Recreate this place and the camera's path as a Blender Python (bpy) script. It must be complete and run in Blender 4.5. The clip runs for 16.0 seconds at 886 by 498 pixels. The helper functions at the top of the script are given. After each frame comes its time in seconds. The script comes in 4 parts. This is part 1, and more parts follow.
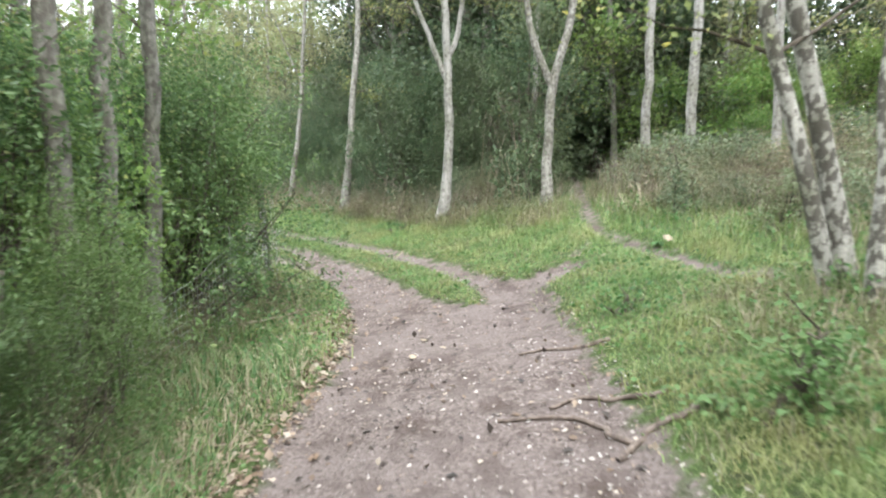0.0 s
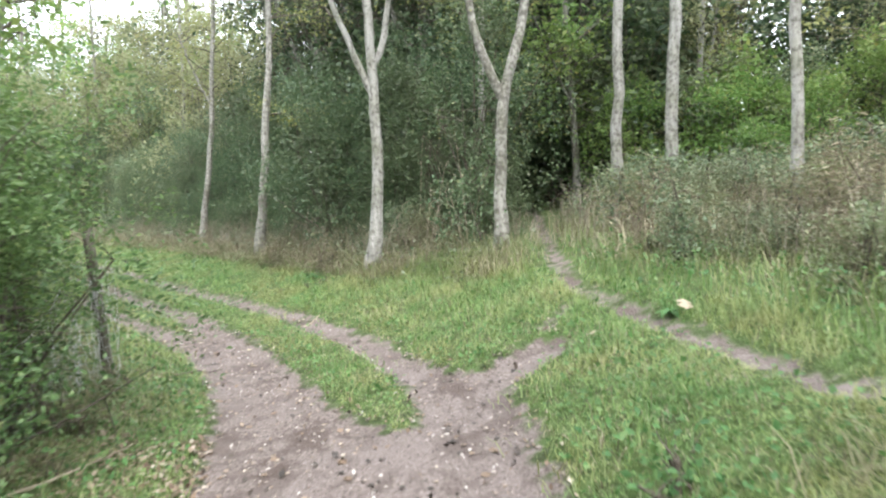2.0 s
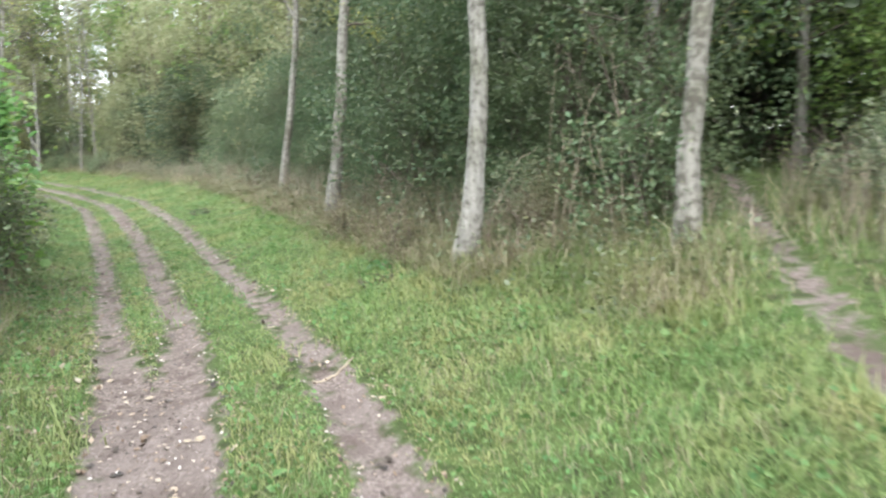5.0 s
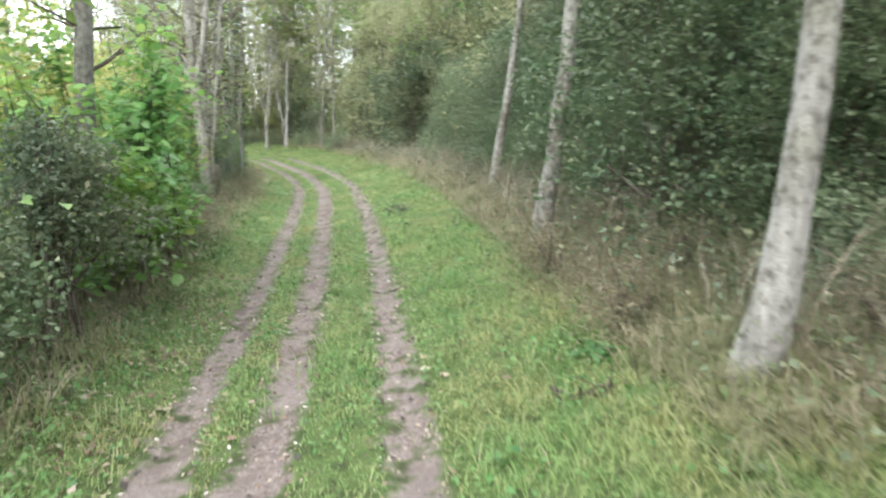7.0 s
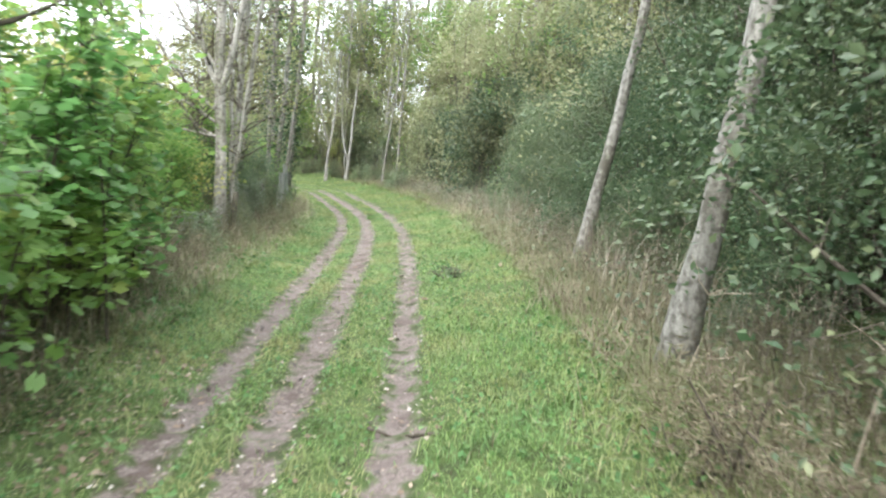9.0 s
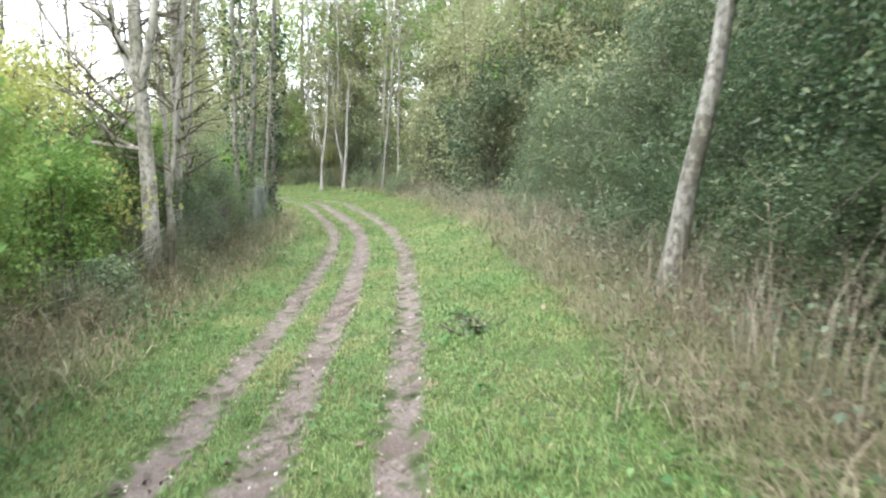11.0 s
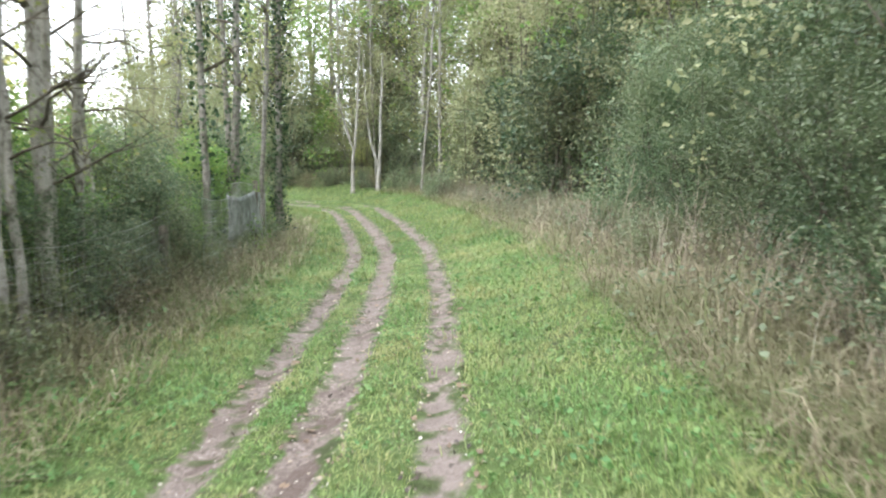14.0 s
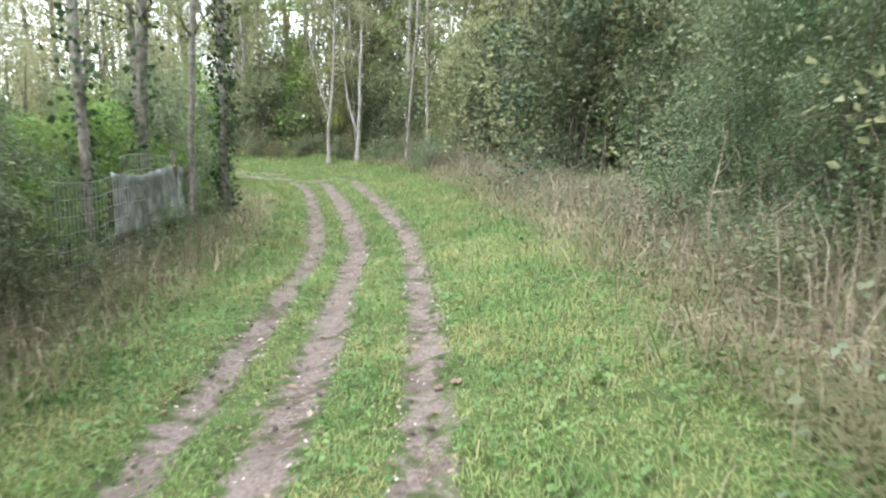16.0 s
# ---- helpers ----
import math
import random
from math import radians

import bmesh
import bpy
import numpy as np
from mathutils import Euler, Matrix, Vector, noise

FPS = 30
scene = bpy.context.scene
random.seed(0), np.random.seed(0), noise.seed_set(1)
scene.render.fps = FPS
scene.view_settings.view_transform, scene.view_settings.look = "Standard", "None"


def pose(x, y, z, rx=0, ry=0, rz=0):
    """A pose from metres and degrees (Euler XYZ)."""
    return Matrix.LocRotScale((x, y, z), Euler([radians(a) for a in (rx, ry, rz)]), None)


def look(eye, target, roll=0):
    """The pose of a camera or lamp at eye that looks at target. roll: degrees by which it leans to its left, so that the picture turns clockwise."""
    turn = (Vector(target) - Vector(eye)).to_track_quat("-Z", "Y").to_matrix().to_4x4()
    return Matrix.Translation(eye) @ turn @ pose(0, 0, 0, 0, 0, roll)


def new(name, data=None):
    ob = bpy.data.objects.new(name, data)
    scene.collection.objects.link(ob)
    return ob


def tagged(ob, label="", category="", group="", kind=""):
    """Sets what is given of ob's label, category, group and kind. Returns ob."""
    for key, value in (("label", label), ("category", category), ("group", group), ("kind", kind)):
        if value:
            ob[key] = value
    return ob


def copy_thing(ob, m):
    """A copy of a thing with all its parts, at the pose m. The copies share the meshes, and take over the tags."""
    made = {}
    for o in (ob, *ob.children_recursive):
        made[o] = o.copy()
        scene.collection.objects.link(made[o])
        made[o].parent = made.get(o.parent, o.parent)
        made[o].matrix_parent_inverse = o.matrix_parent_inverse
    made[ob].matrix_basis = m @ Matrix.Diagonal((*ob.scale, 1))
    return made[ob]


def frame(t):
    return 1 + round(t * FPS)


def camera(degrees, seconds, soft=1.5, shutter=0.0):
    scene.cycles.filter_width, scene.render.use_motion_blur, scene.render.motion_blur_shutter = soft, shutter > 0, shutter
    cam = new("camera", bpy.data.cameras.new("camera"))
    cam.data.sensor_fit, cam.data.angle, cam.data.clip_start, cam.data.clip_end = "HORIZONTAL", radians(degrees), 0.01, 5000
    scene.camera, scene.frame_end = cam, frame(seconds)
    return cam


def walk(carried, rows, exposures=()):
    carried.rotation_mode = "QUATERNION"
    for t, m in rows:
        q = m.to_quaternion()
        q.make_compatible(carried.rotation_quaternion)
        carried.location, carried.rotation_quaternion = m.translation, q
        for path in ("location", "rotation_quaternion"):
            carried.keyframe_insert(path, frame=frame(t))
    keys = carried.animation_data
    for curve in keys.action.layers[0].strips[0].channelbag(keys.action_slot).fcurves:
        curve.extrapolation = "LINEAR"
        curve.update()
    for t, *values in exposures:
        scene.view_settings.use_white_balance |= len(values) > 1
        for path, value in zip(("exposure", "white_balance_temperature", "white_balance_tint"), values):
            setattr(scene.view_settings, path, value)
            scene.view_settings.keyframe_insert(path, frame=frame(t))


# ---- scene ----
cam = camera(65.4, 16.0, soft=2.2, shutter=0.6)
METRES, EYE, TILT, LEAN, TURN = 24.0, 1.5, -6.4, 0.0, 0.0
ROWS = [
    (0.0, 0.0, 0.0, 0.0, 0.0, 0.0, -0.0),
    (0.5, 0.0029, 0.0287, 0.0059, 0.51, -1.32, 0.16),
    (1.0, 0.0101, 0.0561, 0.0088, -2.45, 0.62, 3.16),
    (1.5, 0.0106, 0.0848, 0.0137, -3.01, 1.44, 2.78),
    (2.0, 0.0138, 0.1136, 0.0181, -3.99, 2.21, 2.08),
    (2.5, 0.0152, 0.1434, 0.0242, -3.51, -0.02, 2.43),
    (3.0, 0.017, 0.1722, 0.0276, -4.05, -0.12, 2.19),
    (5.5, 0.0279, 0.3161, 0.0488, 14.1, -3.48, -0.93),
    (6.0, 0.023, 0.3451, 0.0544, 20.58, -3.86, -1.61),
    (6.5, 0.013, 0.3774, 0.0586, 22.39, -5.29, -2.36),
    (7.0, 0.003, 0.4077, 0.0627, 26.71, -5.02, -3.46),
    (7.5, -0.0099, 0.4394, 0.0649, 31.56, -4.89, -5.38),
    (8.0, -0.0243, 0.4675, 0.0665, 33.22, -2.81, -7.09),
    (8.5, -0.0434, 0.4974, 0.068, 35.79, -2.51, -9.01),
    (9.0, -0.0601, 0.5242, 0.07, 32.03, -1.82, -9.21),
    (11.5, -0.146, 0.6572, 0.0844, 33.86, -1.77, -3.61),
    (12.0, -0.1618, 0.6795, 0.0862, 34.41, 1.32, -3.41),
    (12.5, -0.1814, 0.7085, 0.088, 35.71, -1.87, -3.72),
    (13.0, -0.2013, 0.734, 0.0904, 36.11, -2.02, -4.92),
    (13.5, -0.2198, 0.7621, 0.0938, 36.32, -1.91, -4.11),
    (14.0, -0.2373, 0.7867, 0.0958, 36.75, -2.5, -4.34),
    (14.5, -0.2561, 0.8149, 0.0986, 35.05, -2.71, -3.98),
    (15.0, -0.2761, 0.839, 0.1004, 36.02, -2.95, -4.03),
    (15.5, -0.2974, 0.8657, 0.1031, 36.0, -3.73, -4.31),
    (16.0, -0.3147, 0.891, 0.1046, 35.8, -4.99, -4.59),
]
walk(cam, [(t, pose(0, 0, EYE, TILT, LEAN, TURN) @ pose(METRES * x, METRES * y, METRES * z, 90 + pitch, roll, yaw)) for t, x, y, z, yaw, pitch, roll in ROWS],
     [(0.0, 1.9), (7.4, 1.85), (8.6, 1.98), (11.5, 1.97), (12.3, 1.88), (14.5, 1.86), (16.0, 1.84)])

# ---------------------------------------------------------------- light
world = bpy.data.worlds.new("overcast")
scene.world = world
world.use_nodes = True
wn, wl = world.node_tree.nodes, world.node_tree.links
wn.clear()
sky = wn.new("ShaderNodeTexSky")
sky.sky_type, sky.sun_disc = "NISHITA", False
sky.sun_elevation, sky.sun_rotation = radians(58), radians(172)
bg_sky, bg_cloud = wn.new("ShaderNodeBackground"), wn.new("ShaderNodeBackground")
bg_sky.inputs["Strength"].default_value = 0.05
bg_cloud.inputs["Color"].default_value = (0.95, 0.98, 1.0, 1)
bg_cloud.inputs["Strength"].default_value = 1.15
both, wout = wn.new("ShaderNodeAddShader"), wn.new("ShaderNodeOutputWorld")
wl.new(sky.outputs[0], bg_sky.inputs[0])
wl.new(bg_sky.outputs[0], both.inputs[0])
wl.new(bg_cloud.outputs[0], both.inputs[1])
wl.new(both.outputs[0], wout.inputs[0])
sun = new("sun", bpy.data.lights.new("sun", "SUN"))
sun.data.energy, sun.data.angle, sun.data.color = 1.1, radians(30), (1.0, 0.96, 0.9)
sun.matrix_world = look((2, -15, 24), (0, 0, 0))


# ---------------------------------------------------------------- materials
def material(name, rough=0.8, spec=0.3):
    m = bpy.data.materials.new(name)
    m.use_nodes = True
    n, l = m.node_tree.nodes, m.node_tree.links
    b = n["Principled BSDF"]
    b.inputs["Roughness"].default_value = rough
    b.inputs["Specular IOR Level"].default_value = spec
    return m, n, l, b


def tex_noise(n, l, scale, detail=4.0, stretch=None, coord="Object"):
    t = n.new("ShaderNodeTexNoise")
    t.inputs["Scale"].default_value, t.inputs["Detail"].default_value = scale, detail
    if coord == "World":
        src = n.new("ShaderNodeNewGeometry").outputs["Position"]
    else:
        src = n.new("ShaderNodeTexCoord").outputs[coord]
    if stretch:
        mp = n.new("ShaderNodeMapping")
        mp.inputs["Scale"].default_value = stretch
        l.new(src, mp.inputs[0])
        src = mp.outputs[0]
    l.new(src, t.inputs["Vector"])
    return t.outputs["Fac"]


def ramp(n, l, fac, stops):
    r = n.new("ShaderNodeValToRGB")
    e = r.color_ramp.elements
    while len(e) < len(stops):
        e.new(0.5)
    for el, (p, c) in zip(e, stops):
        el.position, el.color = p, (*c, 1) if len(c) == 3 else c
    l.new(fac, r.inputs[0])
    return r.outputs[0]


def grey(v):
    return (v, v, v)


def mixed(n, l, fac, a, b, mode="MIX"):
    m = n.new("ShaderNodeMix")
    m.data_type, m.blend_type = "RGBA", mode
    for sock, val in ((m.inputs[0], fac), (m.inputs[6], a), (m.inputs[7], b)):
        if isinstance(val, (int, float)):
            sock.default_value = val
        elif isinstance(val, tuple):
            sock.default_value = (*val, 1)
        else:
            l.new(val, sock)
    return m.outputs[2]


def bump(n, l, b, fac, strength, dist):
    k = n.new("ShaderNodeBump")
    k.inputs["Strength"].default_value, k.inputs["Distance"].default_value = strength, dist
    l.new(fac, k.inputs["Height"])
    l.new(k.outputs[0], b.inputs["Normal"])


def leaf_material(name, stops, patch=None, patch_scale=0.6, through_light=0.35, rough=0.5, spec=0.35, patch_two=None):
    """Leaf or blade colour: one shade for each leaf, patches over the plant, light passing through."""
    m, n, l, b = material(name, rough, spec)
    g = n.new("ShaderNodeNewGeometry")
    col = ramp(n, l, g.outputs["Random Per Island"], stops)
    if patch:
        f = ramp(n, l, tex_noise(n, l, patch_scale, 3, coord="World"), [(0.42, grey(0)), (0.62, grey(1))])
        col = mixed(n, l, f, col, mixed(n, l, 0.75, col, patch))
    if patch_two:
        f = ramp(n, l, tex_noise(n, l, patch_scale * 2.7, 4, coord="World"), [(0.5, grey(0)), (0.66, grey(1))])
        col = mixed(n, l, f, col, mixed(n, l, 0.7, col, patch_two))
    o = n.new("ShaderNodeObjectInfo")
    h = n.new("ShaderNodeHueSaturation")
    mr = n.new("ShaderNodeMapRange")
    mr.inputs["To Min"].default_value, mr.inputs["To Max"].default_value = 0.8, 1.2
    l.new(o.outputs["Random"], mr.inputs[0])
    l.new(mr.outputs[0], h.inputs["Value"])
    l.new(col, h.inputs["Color"])
    l.new(h.outputs[0], b.inputs["Base Color"])
    t = n.new("ShaderNodeBsdfTranslucent")
    l.new(h.outputs[0], t.inputs["Color"])
    mx = n.new("ShaderNodeMixShader")
    mx.inputs[0].default_value = through_light
    l.new(b.outputs[0], mx.inputs[1])
    l.new(t.outputs[0], mx.inputs[2])
    l.new(mx.outputs[0], n["Material Output"].inputs["Surface"])
    return m


LEAF_DARK = leaf_material("leaf_dark", [(0, (.042, .084, .04)), (.5, (.08, .142, .066)), (.85, (.145, .215, .11)), (1, (.26, .28, .15))], (.115, .145, .072), 0.6, .35, .42, .5)
# darker copy of leaf_dark: the shade inside the wood is put into the colour
LEAF_WOOD_SHADE = leaf_material("leaf_wood_shaded", [(0, (.026, .052, .026)), (.5, (.052, .092, .045)), (.9, (.095, .14, .07)), (1, (.17, .19, .09))], (.075, .09, .045), 0.6, .3, .45, .4)
LEAF_GREY = leaf_material("leaf_grey", [(0, (.09, .14, .078)), (.5, (.15, .21, .12)), (.9, (.235, .29, .18)), (1, (.33, .32, .17))], (.19, .205, .11), 0.6, .4, .42, .5)
LEAF_LIGHT = leaf_material("leaf_light", [(0, (.105, .205, .055)), (.5, (.17, .30, .08)), (.9, (.245, .38, .12)), (1, (.38, .40, .13))], (.22, .29, .09), 0.6, .5)
LEAF_HEDGE = leaf_material("leaf_hedge_green", [(0, (.05, .10, .036)), (.5, (.098, .178, .064)), (.9, (.17, .265, .105)), (1, (.30, .34, .14))], (.125, .19, .062), 0.7, .42, .42, .5)
LEAF_YELLOW = leaf_material("leaf_yellow_green", [(0, (.25, .31, .09)), (.5, (.38, .43, .14)), (.9, (.50, .52, .20)), (1, (.55, .44, .15))], (.43, .40, .15), 0.8, .55)
LEAF_THICKET = leaf_material("leaf_thicket", [(0, (.18, .21, .11)), (.5, (.26, .29, .155)), (.9, (.33, .355, .205)), (1, (.42, .39, .21))], (.30, .29, .17), 0.45, .5)
LEAF_SAPLING = leaf_material("leaf_sapling", [(0, (.11, .25, .08)), (.5, (.185, .385, .12)), (.9, (.28, .48, .18)), (1, (.44, .47, .15))], (.32, .45, .10), 0.9, .6, .4, .5)
LEAF_BIRCH = leaf_material("leaf_birch", [(0, (.13, .18, .065)), (.5, (.21, .26, .10)), (.85, (.30, .33, .13)), (1, (.44, .39, .11))], (.25, .25, .10), 0.6, .45)
GRASS_MAT = leaf_material("grass_blade", [(0, (.12, .205, .068)), (.4, (.175, .28, .092)), (.88, (.245, .34, .125)), (1, (.42, .40, .22))], (.33, .32, .15), 0.9, 0.35, patch_two=(.10, .215, .07))
DRY_MAT = leaf_material("dry_grass", [(0, (.15, .125, .09)), (.3, (.27, .225, .165)), (.65, (.41, .355, .265)), (.8, (.55, .49, .37)), (.84, (.20, .25, .105)), (1, (.15, .205, .085))], (.21, .215, .12), 1.3, 0.3, 0.7, 0.15)
STEM_MAT = leaf_material("dead_weed_stem", [(0, (.11, .09, .075)), (.5, (.22, .185, .15)), (.85, (.34, .30, .25)), (1, (.46, .42, .35))], (.19, .17, .13), 1.0, 0.15, 0.8, 0.1)
HERB_MAT = leaf_material("herb_leaf", [(0, (.05, .13, .045)), (.6, (.10, .22, .07)), (1, (.19, .28, .11))], (.12, .2, .07), 1.0)
LITTER_MAT = leaf_material("fallen_leaf", [(0, (.10, .065, .045)), (.45, (.24, .17, .12)), (.75, (.36, .285, .215)), (1, (.48, .42, .35))], None, 1, 0.1, 0.55, 0.4)
PALE_LEAF_MAT = leaf_material("pale_fallen_leaf", [(0, (.30, .24, .17)), (.6, (.46, .39, .30)), (1, (.60, .55, .45))], None, 1, 0.1)
SCRAP_MAT = leaf_material("leaf_scrap", [(0, (.34, .30, .27)), (.6, (.52, .48, .45)), (1, (.72, .69, .66))], None, 1, 0.05)
DARK_SCRAP_MAT = leaf_material("rotting_scrap", [(0, (.03, .024, .02)), (.7, (.07, .055, .046)), (1, (.13, .10, .085))], None, 1, 0.05)
IVY_MAT = leaf_material("ivy_leaf", [(0, (.02, .045, .02)), (.7, (.04, .08, .03)), (1, (.08, .12, .05))], None)


def bark_birch(name, light, dark, amount, edge=.13):
    m, n, l, b = material(name, 0.85, 0.2)
    bands = tex_noise(n, l, 19.0, 8, (1.0, 1.0, .8))
    patches = tex_noise(n, l, 2.6, 5, (1, 1, 0.7))
    streaks = tex_noise(n, l, 7.0, 5, (3, 3, 0.35))
    fine = tex_noise(n, l, 60.0, 5)
    c = mixed(n, l, ramp(n, l, fine, [(.3, grey(0)), (.7, grey(1))]), tuple(.62 * v for v in light), light)
    c = mixed(n, l, ramp(n, l, streaks, [(.42, grey(.75)), (.62, grey(0))]), c, tuple(.5 * v for v in light))
    c = mixed(n, l, ramp(n, l, patches, [(.48, grey(0)), (.68, grey(.8))]), c, (.17, .175, .12))
    lump = mixed(n, l, .35, bands, patches)
    c = mixed(n, l, ramp(n, l, lump, [(amount + .02 - edge, grey(0)), (amount + .02, grey(.8))]), c, dark)
    l.new(c, b.inputs["Base Color"])
    bump(n, l, b, mixed(n, l, 0.5, bands, fine), 0.7, 0.02)
    return m


BIRCH = bark_birch("birch_bark", (.42, .405, .38), (.075, .066, .056), .60)
BIRCH_ROUGH = bark_birch("rough_birch_bark", (.40, .385, .35), (.085, .075, .063), .555)
BIRCH_FLAKY = bark_birch("flaky_birch_bark", (.56, .54, .49), (.06, .052, .043), .50, .05)
ALDER = bark_birch("pale_grey_bark", (.50, .475, .43), (.11, .10, .08), .575, .10)
BARK = bark_birch("grey_bark", (.31, .295, .265), (.085, .075, .064), .56)
TWIG, n, l, b = material("twig", 0.9, 0.1)
l.new(ramp(n, l, tex_noise(n, l, 14, 3), [(.3, (.055, .045, .035)), (.7, (.16, .14, .115))]), b.inputs["Base Color"])
PALE_TWIG, n, l, b = material("pale_dead_stem", 0.85, 0.1)
l.new(ramp(n, l, tex_noise(n, l, 14, 3), [(.3, (.22, .18, .14)), (.7, (.45, .39, .31))]), b.inputs["Base Color"])
ROOT, n, l, b = material("worn_root", 0.75, 0.25)
fr = tex_noise(n, l, 22, 5)
l.new(ramp(n, l, fr, [(.3, (.09, .07, .06)), (.7, (.26, .21, .18))]), b.inputs["Base Color"])
bump(n, l, b, fr, .6, .01)
POST, n, l, b = material("weathered_post", 0.9, 0.1)
fr = tex_noise(n, l, 8, 5, (5, 5, .6))
l.new(ramp(n, l, fr, [(.3, (.05, .045, .035)), (.7, (.15, .14, .11))]), b.inputs["Base Color"])
bump(n, l, b, fr, .6, .01)
WIRE, n, l, b = material("galvanised_wire", 0.45, 0.5)
b.inputs["Metallic"].default_value = 0.8
l.new(ramp(n, l, tex_noise(n, l, 3, 3), [(.35, (.35, .34, .33)), (.65, (.62, .64, .65))]), b.inputs["Base Color"])
SHEET, n, l, b = material("pale_netting", 0.6, 0.3)
fr = tex_noise(n, l, 6, 5)
l.new(ramp(n, l, fr, [(.4, (.10, .115, .105)), (.6, (.24, .26, .255)), (.75, (.42, .45, .45))]), b.inputs["Base Color"])
bump(n, l, b, fr, .8, .02)
STONE, n, l, b = material("pebble", 0.8, 0.3)
o = n.new("ShaderNodeNewGeometry")
l.new(ramp(n, l, o.outputs["Random Per Island"], [(0, (.07, .055, .048)), (.6, (.17, .14, .125)), (.88, (.26, .22, .2)), (1, (.5, .46, .42))]), b.inputs["Base Color"])

# ground: trodden soil where the edge value is above zero, mossy earth under the grass elsewhere
SOIL, n, l, b = material("soil_and_turf", 0.9, 0.2)
at = n.new("ShaderNodeAttribute")
at.attribute_name = "edge"
fine, mid, big = (tex_noise(n, l, s, d, coord="World") for s, d in ((38, 6), (6.5, 5), (1.1, 4)))
soil = ramp(n, l, fine, [(.28, (.075, .057, .05)), (.5, (.165, .134, .124)), (.72, (.27, .232, .218))])
soil = mixed(n, l, ramp(n, l, mid, [(.36, grey(0)), (.50, grey(1))]), mixed(n, l, .7, soil, (.08, .06, .052)), soil)
smear = tex_noise(n, l, 3.2, 7, (1.0, .55, 1.0), "World")
soil = mixed(n, l, ramp(n, l, smear, [(.53, grey(0)), (.60, grey(.75))]), soil, (.088, .066, .058))
soil = mixed(n, l, ramp(n, l, big, [(.4, grey(0)), (.6, grey(.55))]), soil, (.20, .168, .159))
turf = ramp(n, l, mid, [(.3, (.045, .055, .025)), (.5, (.07, .11, .035)), (.7, (.105, .125, .05))])
wob = n.new("ShaderNodeMath")
wob.operation = "MULTIPLY_ADD"
l.new(mid, wob.inputs[0])
wob.inputs[1].default_value, wob.inputs[2].default_value = 0.5, -0.25
add = n.new("ShaderNodeMath")
l.new(wob.outputs[0], add.inputs[0])
l.new(at.outputs["Fac"], add.inputs[1])
f = ramp(n, l, add.outputs[0], [(0.0, grey(0)), (0.09, grey(1))])
l.new(mixed(n, l, f, turf, soil), b.inputs["Base Color"])
bump(n, l, b, mixed(n, l, .45, mid, fine), 1.0, .07)


# ---------------------------------------------------------------- mesh helpers
def mesh_np(name, V, F, mat, smooth=False):
    V, F = np.asarray(V, np.float32), np.asarray(F, np.int32)
    me = bpy.data.meshes.new(name)
    me.vertices.add(len(V))
    me.vertices.foreach_set("co", V.ravel())
    me.loops.add(F.size)
    me.loops.foreach_set("vertex_index", F.ravel())
    me.polygons.add(len(F))
    me.polygons.foreach_set("loop_start", np.arange(0, F.size, F.shape[1], dtype=np.int32))
    if smooth:
        me.polygons.foreach_set("use_smooth", np.ones(len(F), bool))
    me.materials.append(mat)
    me.update(calc_edges=True)
    return me


def join(chunks):
    Vs, Fs, k = [], [], 0
    for V, F in chunks:
        Vs.append(V)
        Fs.append(np.asarray(F) + k)
        k += len(V)
    return np.concatenate(Vs), np.concatenate(Fs)


def part(name, me, parent, label=""):
    ob = new(name, me)
    ob.parent = parent
    return tagged(ob, label=label)


def tube(P, R, sides=8, rng=None, lump=0.0):
    """A tapering limb along the points P with the radii R."""
    P = np.asarray(P, float)
    T = np.gradient(P, axis=0)
    T /= np.linalg.norm(T, axis=1)[:, None] + 1e-9
    ref = np.array([0.31, 0.95, 0.05]) if abs(T[0][1]) < .8 else np.array([1.0, 0, 0.1])
    A = np.cross(T, ref)
    A /= np.linalg.norm(A, axis=1)[:, None] + 1e-9
    B = np.cross(T, A)
    a = np.linspace(0, 2 * np.pi, sides, endpoint=False)
    rr = np.repeat(np.asarray(R, float)[:, None], sides, 1)
    if rng is not None and lump:
        rr = rr * (1 + lump * rng.standard_normal(rr.shape))
    V = (P[:, None] + (A[:, None] * np.cos(a)[None, :, None] + B[:, None] * np.sin(a)[None, :, None]) * rr[..., None]).reshape(-1, 3)
    k = len(P)
    i, j = np.meshgrid(np.arange(k - 1), np.arange(sides), indexing="ij")
    q = np.stack([i * sides + j, i * sides + (j + 1) % sides, (i + 1) * sides + (j + 1) % sides, (i + 1) * sides + j], -1).reshape(-1, 4)
    return V, np.concatenate([q[:, [0, 1, 2]], q[:, [0, 2, 3]]])


def unit(v):
    return v / (np.linalg.norm(v, axis=-1, keepdims=True) + 1e-9)


